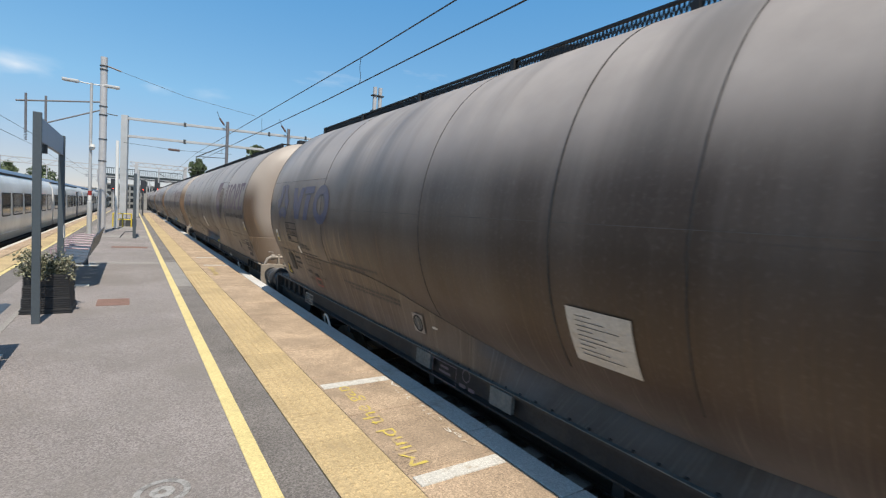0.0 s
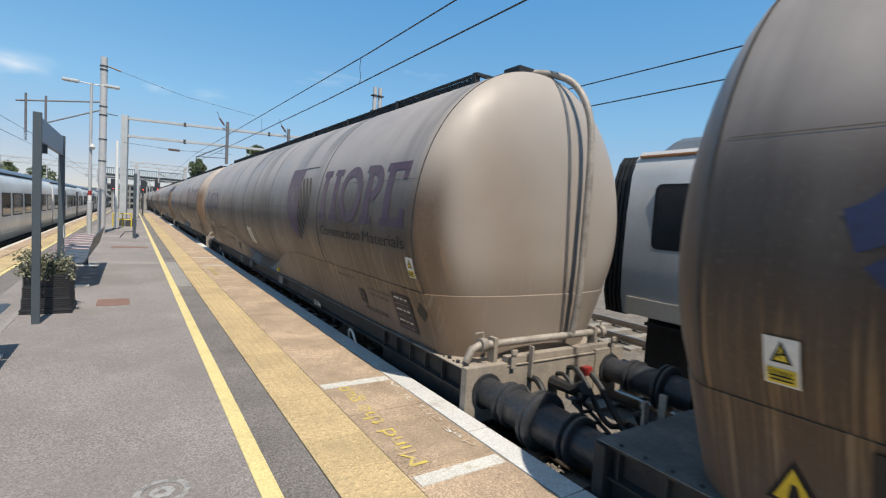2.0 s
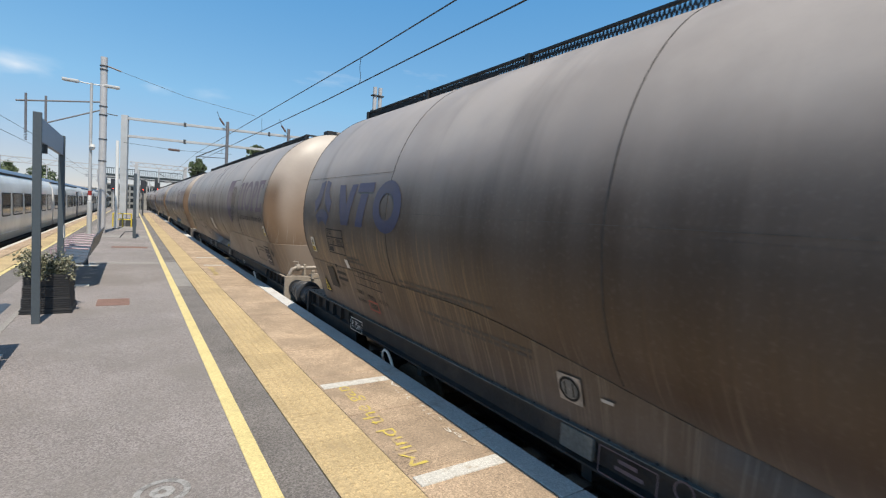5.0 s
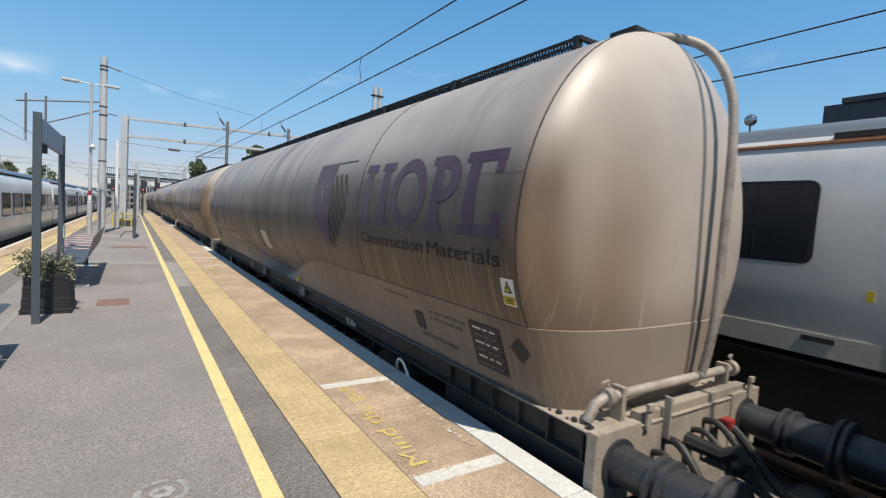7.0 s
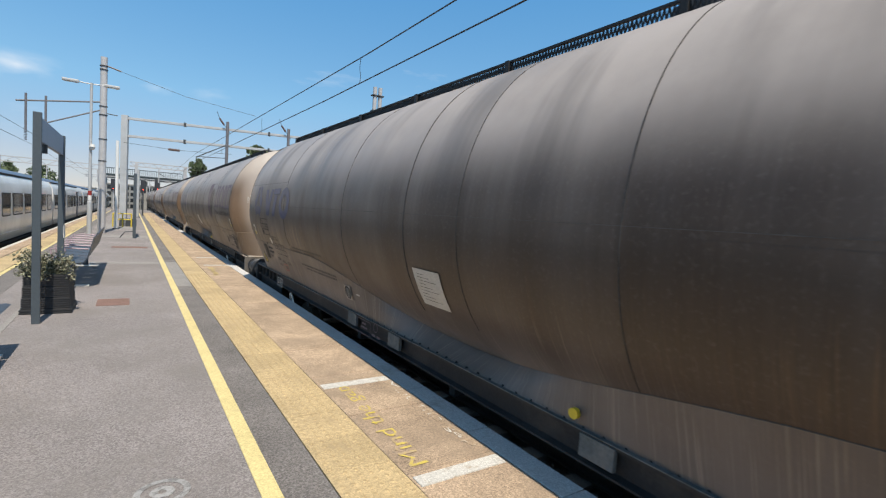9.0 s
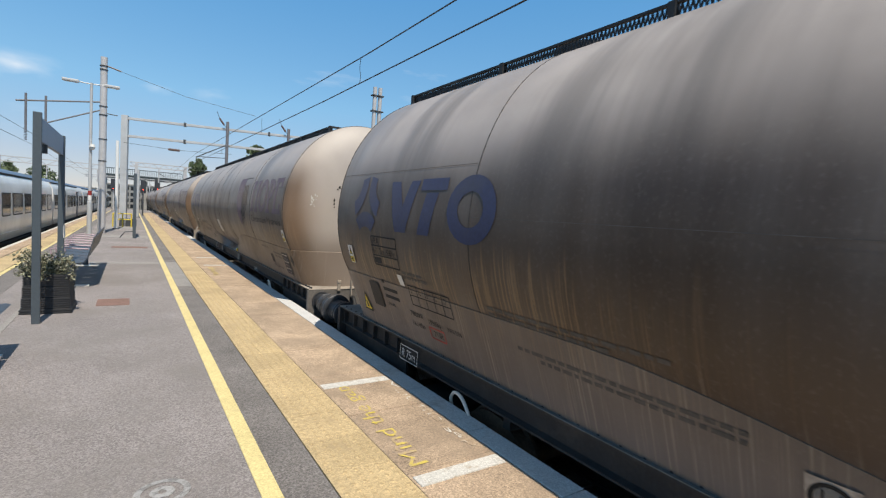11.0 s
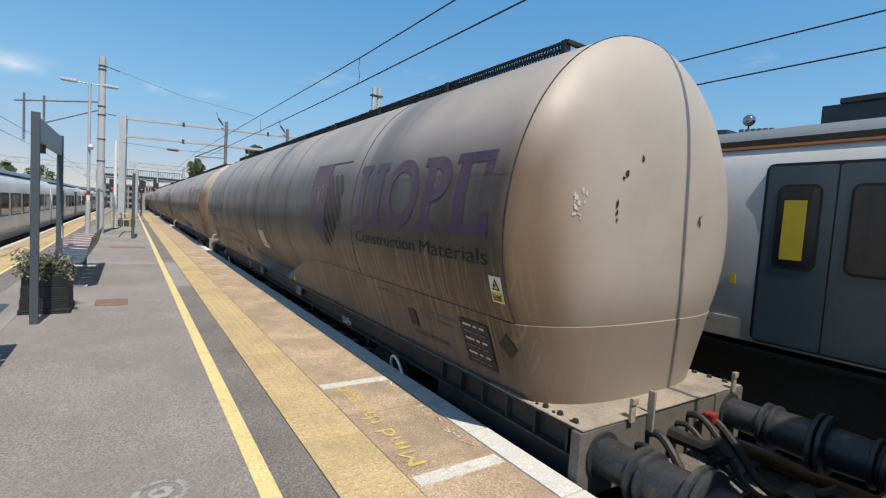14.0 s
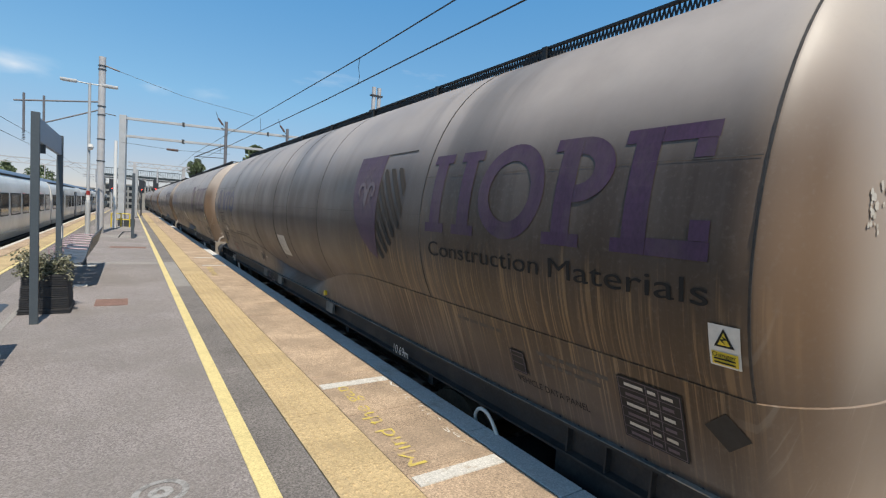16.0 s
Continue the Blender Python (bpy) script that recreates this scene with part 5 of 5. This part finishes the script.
def bench(at, n=4):
    b = thing("platform_bench", at, "grey perforated steel platform bench with armrests", "bench", "platform benches")
    L = 0.58 * n
    for k in range(n):
        y0 = k * 0.58 + 0.02
        bm = bmesh.new()
        prof = [(-0.30, 0.45), (-0.26, 0.462), (0.10, 0.43), (0.16, 0.45), (0.20, 0.52), (0.27, 0.80), (0.285, 0.86)]
        loft(bm, [[(x, y, z) for x, z in prof] + [(x + 0.012, y, z - 0.014) for x, z in reversed(prof)] for y in (y0, y0 + 0.54)])
        bmesh.ops.recalc_face_normals(bm, faces=bm.faces)
        part("seat_shell", bm, M_SEAT, b, "perforated steel seat shell", True)
    for k in range(n + 1):
        y = k * 0.58
        part("armrest", T([(-0.24, y, 0.45), (-0.27, y, 0.66), (-0.1, y, 0.68), (0.22, y, 0.66)], 0.012, 8), M_PINK, b, "thin pinkish armrest", True)
    part("beam", B(-0.06, 0.02, 0.0, L, 0.36, 0.42, bevel=0.006), M_SIGNBLUE, b)
    for y in (0.3, L - 0.3):
        part("leg", B(-0.07, 0.03, y - 0.03, y + 0.03, 0.0, 0.37, bevel=0.006), M_SIGNBLUE, b, "slate-blue leg")
        part("foot", B(-0.28, 0.22, y - 0.05, y + 0.05, 0.0, 0.03, bevel=0.006), M_WHITESIGN, b, "pale foot plate")
    return b


seat_a = bench(pose(-0.80, 9.7, 0), 6)
near_bench = copy_thing(seat_a, pose(-1.25, 6.05, 0, rz=180))
near_bench["label"] = "grey perforated steel platform bench without armrests"
for o in [c for c in near_bench.children if c.name.startswith("armrest")]:
    bpy.data.objects.remove(o)


def lamp_post():
    p = thing("street_lamp", pose(-1.33, 22.4, 0), "galvanised double-armed platform lamp post", "lamp post")
    part("column", tube(bmesh.new(), [(0, 0, 0), (0, 0, 1.3), (0, 0, 1.32), (0, 0, 5.72)], [0.085, 0.085, 0.055, 0.045], 14), M_GALV, p, "tapered steel column", True)
    for z0, z1, m in ((1.35, 1.55, M_WHITE), (1.55, 1.72, M_RED)):
        part("band", T([(0, 0, z0), (0, 0, z1)], 0.062, 14), m, p, "coloured band")
    for s in (-1, 1):
        part("arm", T([(0, 0, 5.68), (s * 0.45, 0, 5.70)], 0.022, 8), M_GALV, p)
        bm = B(s * 0.62 - 0.25, s * 0.62 + 0.25, -0.10, 0.10, 5.66, 5.75, bevel=0.03)
        head = part("lantern", bm, M_GALV, p, "flat grey lantern")
        part("lens", B(s * 0.62 - 0.2, s * 0.62 + 0.2, -0.07, 0.07, 5.645, 5.66), M_WHITESIGN, head)
    part("camera_dome", tube(bmesh.new(), [(0.06, -0.1, 3.25), (0.06, -0.1, 3.35), (0.06, -0.1, 3.46)], [0.05, 0.10, 0.07], 14), M_WHITESIGN, p, "pale camera dome", True)


lamp_post()


def mast():
    m = thing("catenary_mast", pose(-1.06, 24.7, 0), "round pale grey overhead-line mast with clamp bands", "overhead mast")
    part("column", T([(0, 0, 0), (0, 0, 7.28)], [0.145, 0.12], 20), M_MASTGREY, m, "pale grey tubular column", True)
    for z in (3.0, 3.9, 4.9, 5.25, 6.75, 6.9):
        part("clamp_band", T([(0, 0, z), (0, 0, z + 0.035)], 0.148, 20), M_DARKSTEEL, m)
    part("boom", T([(0.0, 0, 5.45), (-2.75, 0, 5.02)], 0.032, 10), M_BOOM, m, "grey horizontal boom")
    part("stay", T([(-0.1, 0, 5.1), (-2.05, 0, 4.2)], 0.028, 8), M_BOOM, m, "grey diagonal stay")
    for x, z0, z1 in ((-2.45, 3.9, 5.35), (-1.85, 4.0, 5.35)):
        part("upright", T([(x, 0, z0), (x, 0, z1)], 0.04, 8), M_BOOM, m)
    for x in (-2.45, ):
        for k in range(6):
            part("insulator_disc", T([(x, 0, 3.88 - 0.06 * k), (x, 0, 3.85 - 0.06 * k)], [0.06, 0.035], 12), M_INSUL, m)
    part("insulator_string", T([(0.1, 0, 6.95), (0.6, 0, 6.82)], 0.03, 8), M_INSUL, m)
    part("span_wire", T([(0.6, 0, 6.82), (3.0, 0.0, 6.25), (6.0, 0, 5.9)], 0.008, 6), M_WIRE, m)
    part("bracket_arm", T([(0.1, 0, 5.0), (0.5, 0, 4.97)], 0.02, 6), M_DARKSTEEL, m)


mast()


def gantry():
    gn = thing("overhead_gantry", pose(-0.42, 34.7, 0, rz=-14), "white-grey steel gantry spanning the tracks", "overhead gantry")
    part("column", B(-0.17, 0.17, -0.17, 0.17, 0, 6.45, bevel=0.02), M_GALV, gn, "square pale column")
    part("column", B(14.0, 14.3, -0.15, 0.15, -1.2, 6.9, bevel=0.02), M_GALV, gn, "square pale column")
    for z in (6.22, 5.18):
        part("chord", B(0.17, 14.0, -0.10, 0.10, z, z + 0.14, bevel=0.01), M_GALV, gn, "pale steel beam")
        for x in (3.2, 5.6, 8.1, 10.4):
            part("splice_clamp", B(x - 0.06, x + 0.06, -0.13, 0.13, z - 0.05, z + 0.19), M_DARKSTEEL, gn)
    for x, lo in ((5.62, 4.1), (9.3, 4.4)):
        drop = part("drop_tube", T([(x, -0.18, 6.75), (x, -0.18, lo)], 0.09, 10), M_BOOM, gn, "grey drop tube", True)
        part("registration_arm", T([(x, -0.18, lo + 1.2), (x - 1.75, -0.18, lo + 0.25)], 0.03, 8), M_DARKSTEEL, drop)
        part("registration_arm", T([(x, -0.18, lo + 0.35), (x - 1.7, -0.18, lo + 0.30)], 0.022, 8), M_DARKSTEEL, drop)
    for x in (5.0, 8.7):
        pts = [(x, -0.2, 7.3), (x + 0.15, -0.2, 6.9), (x + 0.75, -0.2, 6.1)]
        part("strain_wire", T(pts, 0.014, 6), M_WIRE, gn)
        part("insulator", T([(x + 0.15, -0.2, 6.9), (x + 0.42, -0.2, 6.53)], 0.06, 10), M_INSUL, gn, "ribbed brown insulator")
    part("span_insulator", T([(2.6, -1.5, 4.55), (3.2, -1.5, 4.53)], 0.07, 10), M_INSUL, gn)
    part("span_wire", T([(0.17, -1.0, 4.75), (2.9, -1.5, 4.54), (6.0, -1.6, 4.6)], 0.010, 6), M_WIRE, gn)


gantry()


def lattice(at, w, label, z0, z1):
    gn = thing("lattice_gantry", at, label, "overhead gantry", "far gantries")
    for x in (0, w):
        part("column", B(x - 0.14, x + 0.14, -0.14, 0.14, -1.2, z1), M_MASTGREY, gn)
    for z in (z0, z1):
        part("chord", B(-0.6, w + 0.6, -0.06, 0.06, z - 0.05, z + 0.05), M_MASTGREY, gn)
    n = 11
    for k in range(n):
        xa, xb = -0.6 + (w + 1.2) * k / n, -0.6 + (w + 1.2) * (k + 1) / n
        part("lattice_bar", T([(xa, 0, z0 if k % 2 else z1), (xb, 0, z1 if k % 2 else z0)], 0.035, 6), M_MASTGREY, gn)
    for x in (w * 0.45, w * 0.97):
        part("drop_tube", T([(x, -0.1, z0), (x, -0.1, z0 - 1.6)], 0.06, 8), M_MASTGREY, gn)
        part("registration_arm", T([(x, -0.1, z0 - 0.5), (x + 1.2, -0.1, z0 - 1.3)], 0.03, 6), M_DARKSTEEL, gn)
    return gn


lattice(pose(0.35, 62, 0), 4.7, "pale lattice gantry over the far tracks", 5.0, 5.45)
lattice(pose(-13.0, 75, 0), 9.6, "pale lattice gantry over the far tracks", 4.9, 5.5)
lattice(pose(-5.0, 84, 0), 16, "pale lattice gantry over the far tracks", 4.2, 4.5)


def pole(x, y, z, r, material, label, cat):
    p = thing("slim_pole", pose(x, y, 0), label, cat)
    part("shaft", T([(0, 0, 0), (0, 0, z)], r, 12), material, p, "", True)
    part("base_flange", T([(0, 0, 0), (0, 0, 0.04)], r * 2, 12), M_DARKSTEEL, p)
    return p


pole(-0.62, 28, 4.25, 0.07, M_WHITE, "slim white pole on the platform", "pole")
pole(0.42, 46, 3.9, 0.09, M_GALV, "slim grey pole on the platform", "pole")
pole(0.86, 52, 2.3, 0.06, M_DARKSTEEL, "short dark sign pole on the platform", "pole")
edge_sign = thing("platform_sign", pose(0.1, 21.85, 0), "slate-blue platform sign seen edge on", "station sign")
part("post", B(-0.05, 0.05, -0.05, 0.05, 0, 2.5, bevel=0.006), M_SIGNBLUE, edge_sign)
part("post", B(-0.05, 0.05, 1.55, 1.65, 0, 2.5, bevel=0.006), M_SIGNBLUE, edge_sign)
part("board", B(-0.03, 0.03, 0.05, 1.55, 1.2, 2.48, bevel=0.006), M_SIGNFACE, edge_sign)
part("foot_brace", T([(-0.45, 0, 0.02), (-0.3, 0, 0.24), (-0.05, 0, 0.26)], 0.02, 6), M_DARKSTEEL, edge_sign)

rail = thing("yellow_barrier", pose(-0.80, 30, 0), "yellow tubular barrier rail on the platform", "barrier")
for x in (0, 0.42, 0.80):
    part("upright", T([(x, 0, 0), (x, 0, 0.72)], 0.03, 8), M_YELLOW, rail)
for z in (0.70, 0.40):
    part("rail_bar", T([(0, 0, z), (0.80, 0, z)], 0.028, 8), M_YELLOW, rail)
for k in range(3):
    cab = single("equipment_case", B(-0.12, 0.12, -0.1, 0.1, 0, 0.42, bevel=0.02), M_DARKSTEEL, "small dark equipment case behind the barrier", "equipment case", at=pose(-0.42 + 0.27 * k, 30.9, 0))


def signal(x, y, z):
    s = thing("rail_signal", pose(x, y, -1.2), "black railway signal showing a red light", "railway signal", "signals")
    part("post", T([(0, 0, 0), (0, 0, z + 1.0)], 0.07, 8), M_MASTGREY, s)
    part("head", B(-0.28, 0.28, 0.02, 0.3, z + 0.6, z + 2.1, bevel=0.03), M_BUILD, s, "black signal head")
    part("hood", T([(0, -0.28, z + 1.02), (0, 0.03, z + 1.02)], 0.16, 12), M_BUILD, s)
    part("red_light", T([(0, -0.30, z + 1.0), (0, -0.26, z + 1.0)], 0.06, 14), M_SIGNALRED, s, "lit red lamp")


for x, y, z in ((-1.75, 66, 2.7), (1.1, 66, 2.8), (2.5, 66, 3.0)):
    signal(x, y, z)

# ---------------------------------------------------------------- overhead wires
for xw, zc, zm in ((3.40, 3.86, 4.33), (COACH_X - 0.2, 3.70, 4.12), (-4.68, 3.9, 4.4)):
    line = thing("overhead_line", pose(xw, 0, zc), "dark copper contact wire hung from a catenary wire", "overhead wire", "overhead lines")
    part("contact_wire", T([(0, -30, 0), (0, 10, 0.02), (0, 34.5, 0.25), (0.1, 62, 0.0), (0.2, 120, 0.0)], 0.010, 6), M_WIRE, line)
    part("catenary_wire", T([(0, -30, zm - zc), (0, 8, zm - zc), (0, 34.5, zm - zc + 0.35), (0.1, 62, zm - zc), (0.2, 120, zm - zc)], 0.010, 6), M_WIRE, line)
    for y in (-8, 8.22, 16, 24):
        part("dropper", T([(0, y, 0.01), (0, y - 0.03, 0.15), (0, y + 0.03, 0.3), (0, y, zm - zc)], 0.005, 5), M_WIRE, line)

# ---------------------------------------------------------------- far things
bridge = thing("footbridge", pose(1.6, 92, 0), "grey-green steel footbridge across the far tracks", "footbridge")
part("deck", B(-5.6, 5.4, -1.2, 1.2, 4.5, 5.0), M_BRIDGE, bridge, "grey-green girder")
part("parapet", B(-5.6, 5.4, -1.25, -1.2, 4.9, 5.15), M_BRIDGE, bridge)
for k in range(45):
    part("baluster", B(-5.6 + k * 0.25, -5.55 + k * 0.25, -1.24, -1.2, 5.0, 6.0), M_BRIDGE, bridge)
part("handrail", B(-5.6, 5.4, -1.26, -1.18, 6.0, 6.1), M_BRIDGE, bridge)
for x in (-5.2, 0.2, 5.0):
    part("pier", B(x - 0.3, x + 0.3, -0.6, 0.6, -1.4, 4.5), M_CONCRETE, bridge)


def far_block(x, y, w, d, h, rows, cols, label):
    b = thing("office_building", pose(x, y, -1.4), label, "building", "far buildings")
    part("wall", B(-w / 2, w / 2, 0, d, 0, h), M_BLOCK, b, "pale wall")
    part("roof", B(-w / 2 - 0.2, w / 2 + 0.2, -0.2, d + 0.2, h, h + 0.3), M_CONCRETE, b)
    for i in range(rows):
        for j in range(cols):
            cx, cz = -w / 2 + (j + 0.5) * w / cols, (i + 0.5) * h / rows
            part("window", B(cx - 0.35 * w / cols, cx + 0.35 * w / cols, -0.05, 0.02, cz - 0.3 * h / rows, cz + 0.3 * h / rows), M_GLASS, b)


far_block(2.0, 150, 15, 8, 6.2, 4, 12, "pale office block far beyond the bridge")
far_block(-16.0, 170, 14, 8, 5.0, 3, 8, "pale low building far beyond the tracks")
shed = thing("trackside_building", pose(9.6, 3.3, -1.2), "black clad trackside building with a flat roof", "building")
part("wall", B(0, 6, -14, 0, 0, 5.02), M_BUILD, shed, "black panelled wall")
for k in range(9):
    part("cladding_panel", B(-0.03, 0.0, -1.5 * k - 1.46, -1.5 * k - 0.04, 4.2, 4.98), M_BUILD, shed)
part("roof_edge", B(-0.06, 6, -13.9, -0.25, 5.02, 5.10), M_BUILD, shed)
ball = thing("mirror_globe", pose(9.3, 4.28, -1.2), "small round mirror globe on a thin post", "globe camera")
part("stem", T([(0, 0, 0), (0, 0, 4.78)], 0.015, 8), M_DARKSTEEL, ball)
bm = bmesh.new()
bmesh.ops.create_uvsphere(bm, u_segments=20, v_segments=12, radius=0.105, matrix=Matrix.Translation((0, 0, 4.87)))
part("globe", bm, mat("mirror_glass", (0.35, 0.36, 0.38), 0.1, 0.9, 0.1, 3, 30, 0), ball, "dark reflective globe", True)
twin = thing("vent_mast", pose(9.3, 20.3, -1.2), "pair of short grey pipes on a mast", "mast")
for x in (-0.13, 0.13):
    part("pipe", T([(x, 0, 0), (x, 0, 8.5)], 0.09, 12), M_MASTGREY, twin, "", True)
for z in (7.4, 8.1):
    part("band", B(-0.28, 0.28, -0.12, 0.12, z, z + 0.05), M_DARKSTEEL, twin)


def leaf_clump(bm, c, r, n, rg, size):
    for _ in range(n):
        d = Vector((rg.gauss(0, 1), rg.gauss(0, 1), rg.gauss(0, 1))).normalized() * r * rg.uniform(0.45, 1.0)
        q = Euler((rg.uniform(-1.2, 1.2), rg.uniform(-1.2, 1.2), rg.uniform(0, 6.28))).to_matrix()
        s = size * rg.uniform(0.6, 1.3)
        p = c + Vector((d.x, d.y, d.z * 0.8))
        bm.faces.new([bm.verts.new(p + q @ Vector(v)) for v in ((-s, 0, 0), (0, -s * 0.55, 0.1 * s), (s, 0, 0), (0, s * 0.55, 0.1 * s))])


def tree(x, y, h, spread, seed, low=0.35):
    rg = random.Random(seed)
    t = thing("tree", pose(x, y, -1.45), "full green broadleaf tree beyond the railway", "tree", "trees")
    trunk = bmesh.new()
    tube(trunk, [(0, 0, 0), (0.1, 0, h * 0.3), (0.05, 0.1, h * 0.55), (0.1, 0.1, h * 0.85)], [h * 0.035, h * 0.028, h * 0.018, h * 0.005], 8)
    crown = bmesh.new()
    for k in range(34):
        a, f = rg.uniform(0, 6.28), rg.uniform(low, 1.0)
        rr = spread * math.sin(math.pi * min(0.97, (f - low) / (1.02 - low) * 0.8 + 0.16)) * rg.uniform(0.35, 1.0)
        c = Vector((rr * math.cos(a), rr * math.sin(a), h * f - spread * 0.15))
        tube(trunk, [(0.05, 0.05, h * min(0.7, f * 0.7)), tuple(c * 0.6 + Vector((0, 0, h * 0.25))), tuple(c)], [h * 0.010, h * 0.006, h * 0.002], 5)
        leaf_clump(crown, c, spread * rg.uniform(0.18, 0.34), 150, rg, h * 0.022)
    part("trunk", trunk, M_BARK, t)
    part("crown", crown, M_TREELEAF, t, kind="stuff")


tree(11.8, 118, 12.5, 2.9, 1)
tree(16.4, 120, 10.0, 2.6, 2)
tree(12.2, 60, 10.4, 2.3, 3)
tree(-15.2, 92, 7.2, 2.2, 5)
tree(-11.4, 92, 7.0, 2.6, 6)
tree(-22, 100, 7.6, 3.4, 7)
tree(19.0, 22.0, 7.0, 2.6, 8)
tree(24.0, 46, 8.0, 3.5, 9)
tree(-30, 130, 9.0, 4.5, 10)
hedge = bmesh.new()
rg = random.Random(21)
for k in range(900):
    a = rg.uniform(-60, 110)
    leaf_clump(hedge, Vector((a, 235 + rg.uniform(-6, 6), rg.uniform(-1, 3.5) + 1.5 * math.sin(a * 0.13))), 1.6, 10, rg, 0.6)
single("far_woods", hedge, M_TREELEAF, "distant belt of green trees", "woods", "stuff")

# ---------------------------------------------------------------- platform pieces, laid one by one
piece_cache = {}


def piece(name, key, dims, material, at, bevel=0.006):
    if key not in piece_cache:
        piece_cache[key] = mesh_of(name, B(*dims, bevel=bevel) if bevel else B(*dims), material)
    o = new(name, piece_cache[key])
    o.parent = platform
    o.location = at
    return o


def blister(L, W):
    """A tactile slab with rows of flat blisters."""
    bm = B(0, W, 0, L, -0.03, 0.0)
    for i in range(6):
        for j in range(6):
            x, y = (i + 0.5) * W / 6, (j + 0.5) * L / 6
            vs = [[bm.verts.new((x + r * math.cos(k * math.pi / 4), y + r * math.sin(k * math.pi / 4), z)) for k in range(8)] for r, z in ((0.018, 0.0005), (0.011, 0.0065))]
            for k in range(8):
                bm.faces.new((vs[0][k], vs[0][(k + 1) % 8], vs[1][(k + 1) % 8], vs[1][k]))
            bm.faces.new(vs[1]).material_index = 1
    return bm


tact_near = mesh_of("tactile_slab", blister(0.417, 0.418), [M_TACT, M_TACTDOT])
tact_far = mesh_of("tactile_slab", B(0, 0.418, 0, 0.417, -0.03, 0.0, bevel=0.003), M_TACT)
jit = random.Random(3)
for k in range(0, 165):
    y = -7.5 + k * 0.42
    o = new("tactile_slab", tact_near if -1 < y < 11 else tact_far)
    o.parent = platform
    o.location = (0.98, y, 0.004 + jit.uniform(-0.001, 0.001))
    if k < 110:
        o = new("tactile_slab", tact_far)
        o.parent = platform
        o.location = (-2.45, y + 8, 0.004)
for k in range(78):
    y = -7.7 + k * 0.915
    piece("edge_slab", "slab", (0, 0.672, 0, 0.909, -0.05, 0.0), M_SLAB, (1.404, y + jit.uniform(-0.003, 0.003), 0.004 + jit.uniform(-0.0015, 0.0015)), 0.004)
    piece("coping_stone", "coping", (0, 0.185, 0, 0.906, -0.09, 0.0), M_COPING, (2.085, y + 0.3, 0.006 + jit.uniform(-0.001, 0.001)), 0.008)
    piece("coping_stone", "copingl", (0, 0.40, 0, 0.906, -0.09, 0.0), M_SLAB, (-2.87, y + 0.3, 0.005), 0.008)
    piece("coping_edge", "copinge", (0, 0.10, 0, 0.906, 0.0, 0.004), M_WLINE, (-2.86, y + 0.3, 0.005), 0)


# ---------------------------------------------------------------- what moves
RUN = [(0, 0.10), (0.5, 1.90), (1, 3.73), (1.5, 5.56), (2, 7.40), (2.5, 9.23), (3, 11.04), (3.5, 12.84), (4, 14.60), (4.5, 16.36), (5, 18.08),
       (5.5, 19.80), (6, 21.51), (6.5, 23.20), (7, 24.83), (7.5, 26.38), (8, 27.87), (8.5, 29.30), (9, 30.65), (9.5, 31.97), (10, 33.20), (10.5, 34.39),
       (11, 35.53), (11.5, 36.63), (12, 37.65), (12.5, 38.58), (13, 39.44), (13.5, 40.18), (14, 40.86), (14.5, 41.41), (15, 41.84), (15.5, 42.15), (16, 42.31)]
PASSENGER = [(0, -22.9), (1, -18.05), (2, -13.4), (3, -9.0), (4, -4.9), (5, -1.15), (6, 2.3), (6.6, 4.25), (7, 5.45), (7.2, 6.0), (8, 8.15), (9, 10.35), (10, 12.1), (11, 13.4), (12, 14.15),
             (13, 14.43), (16, 14.43)]


def motions():
    for n, wagon in wagons.items():
        walk(wagon, [(t, pose(XC, 0.44 + (n - 4) * PITCH + 42.251 - s, RAILZ)) for t, s in RUN])
    for k, coach in enumerate(coaches):
        walk(coach, [(t, pose(COACH_X, y + (1 - k) * COACH_LEN, RAILZ)) for t, y in PASSENGER])


motions()
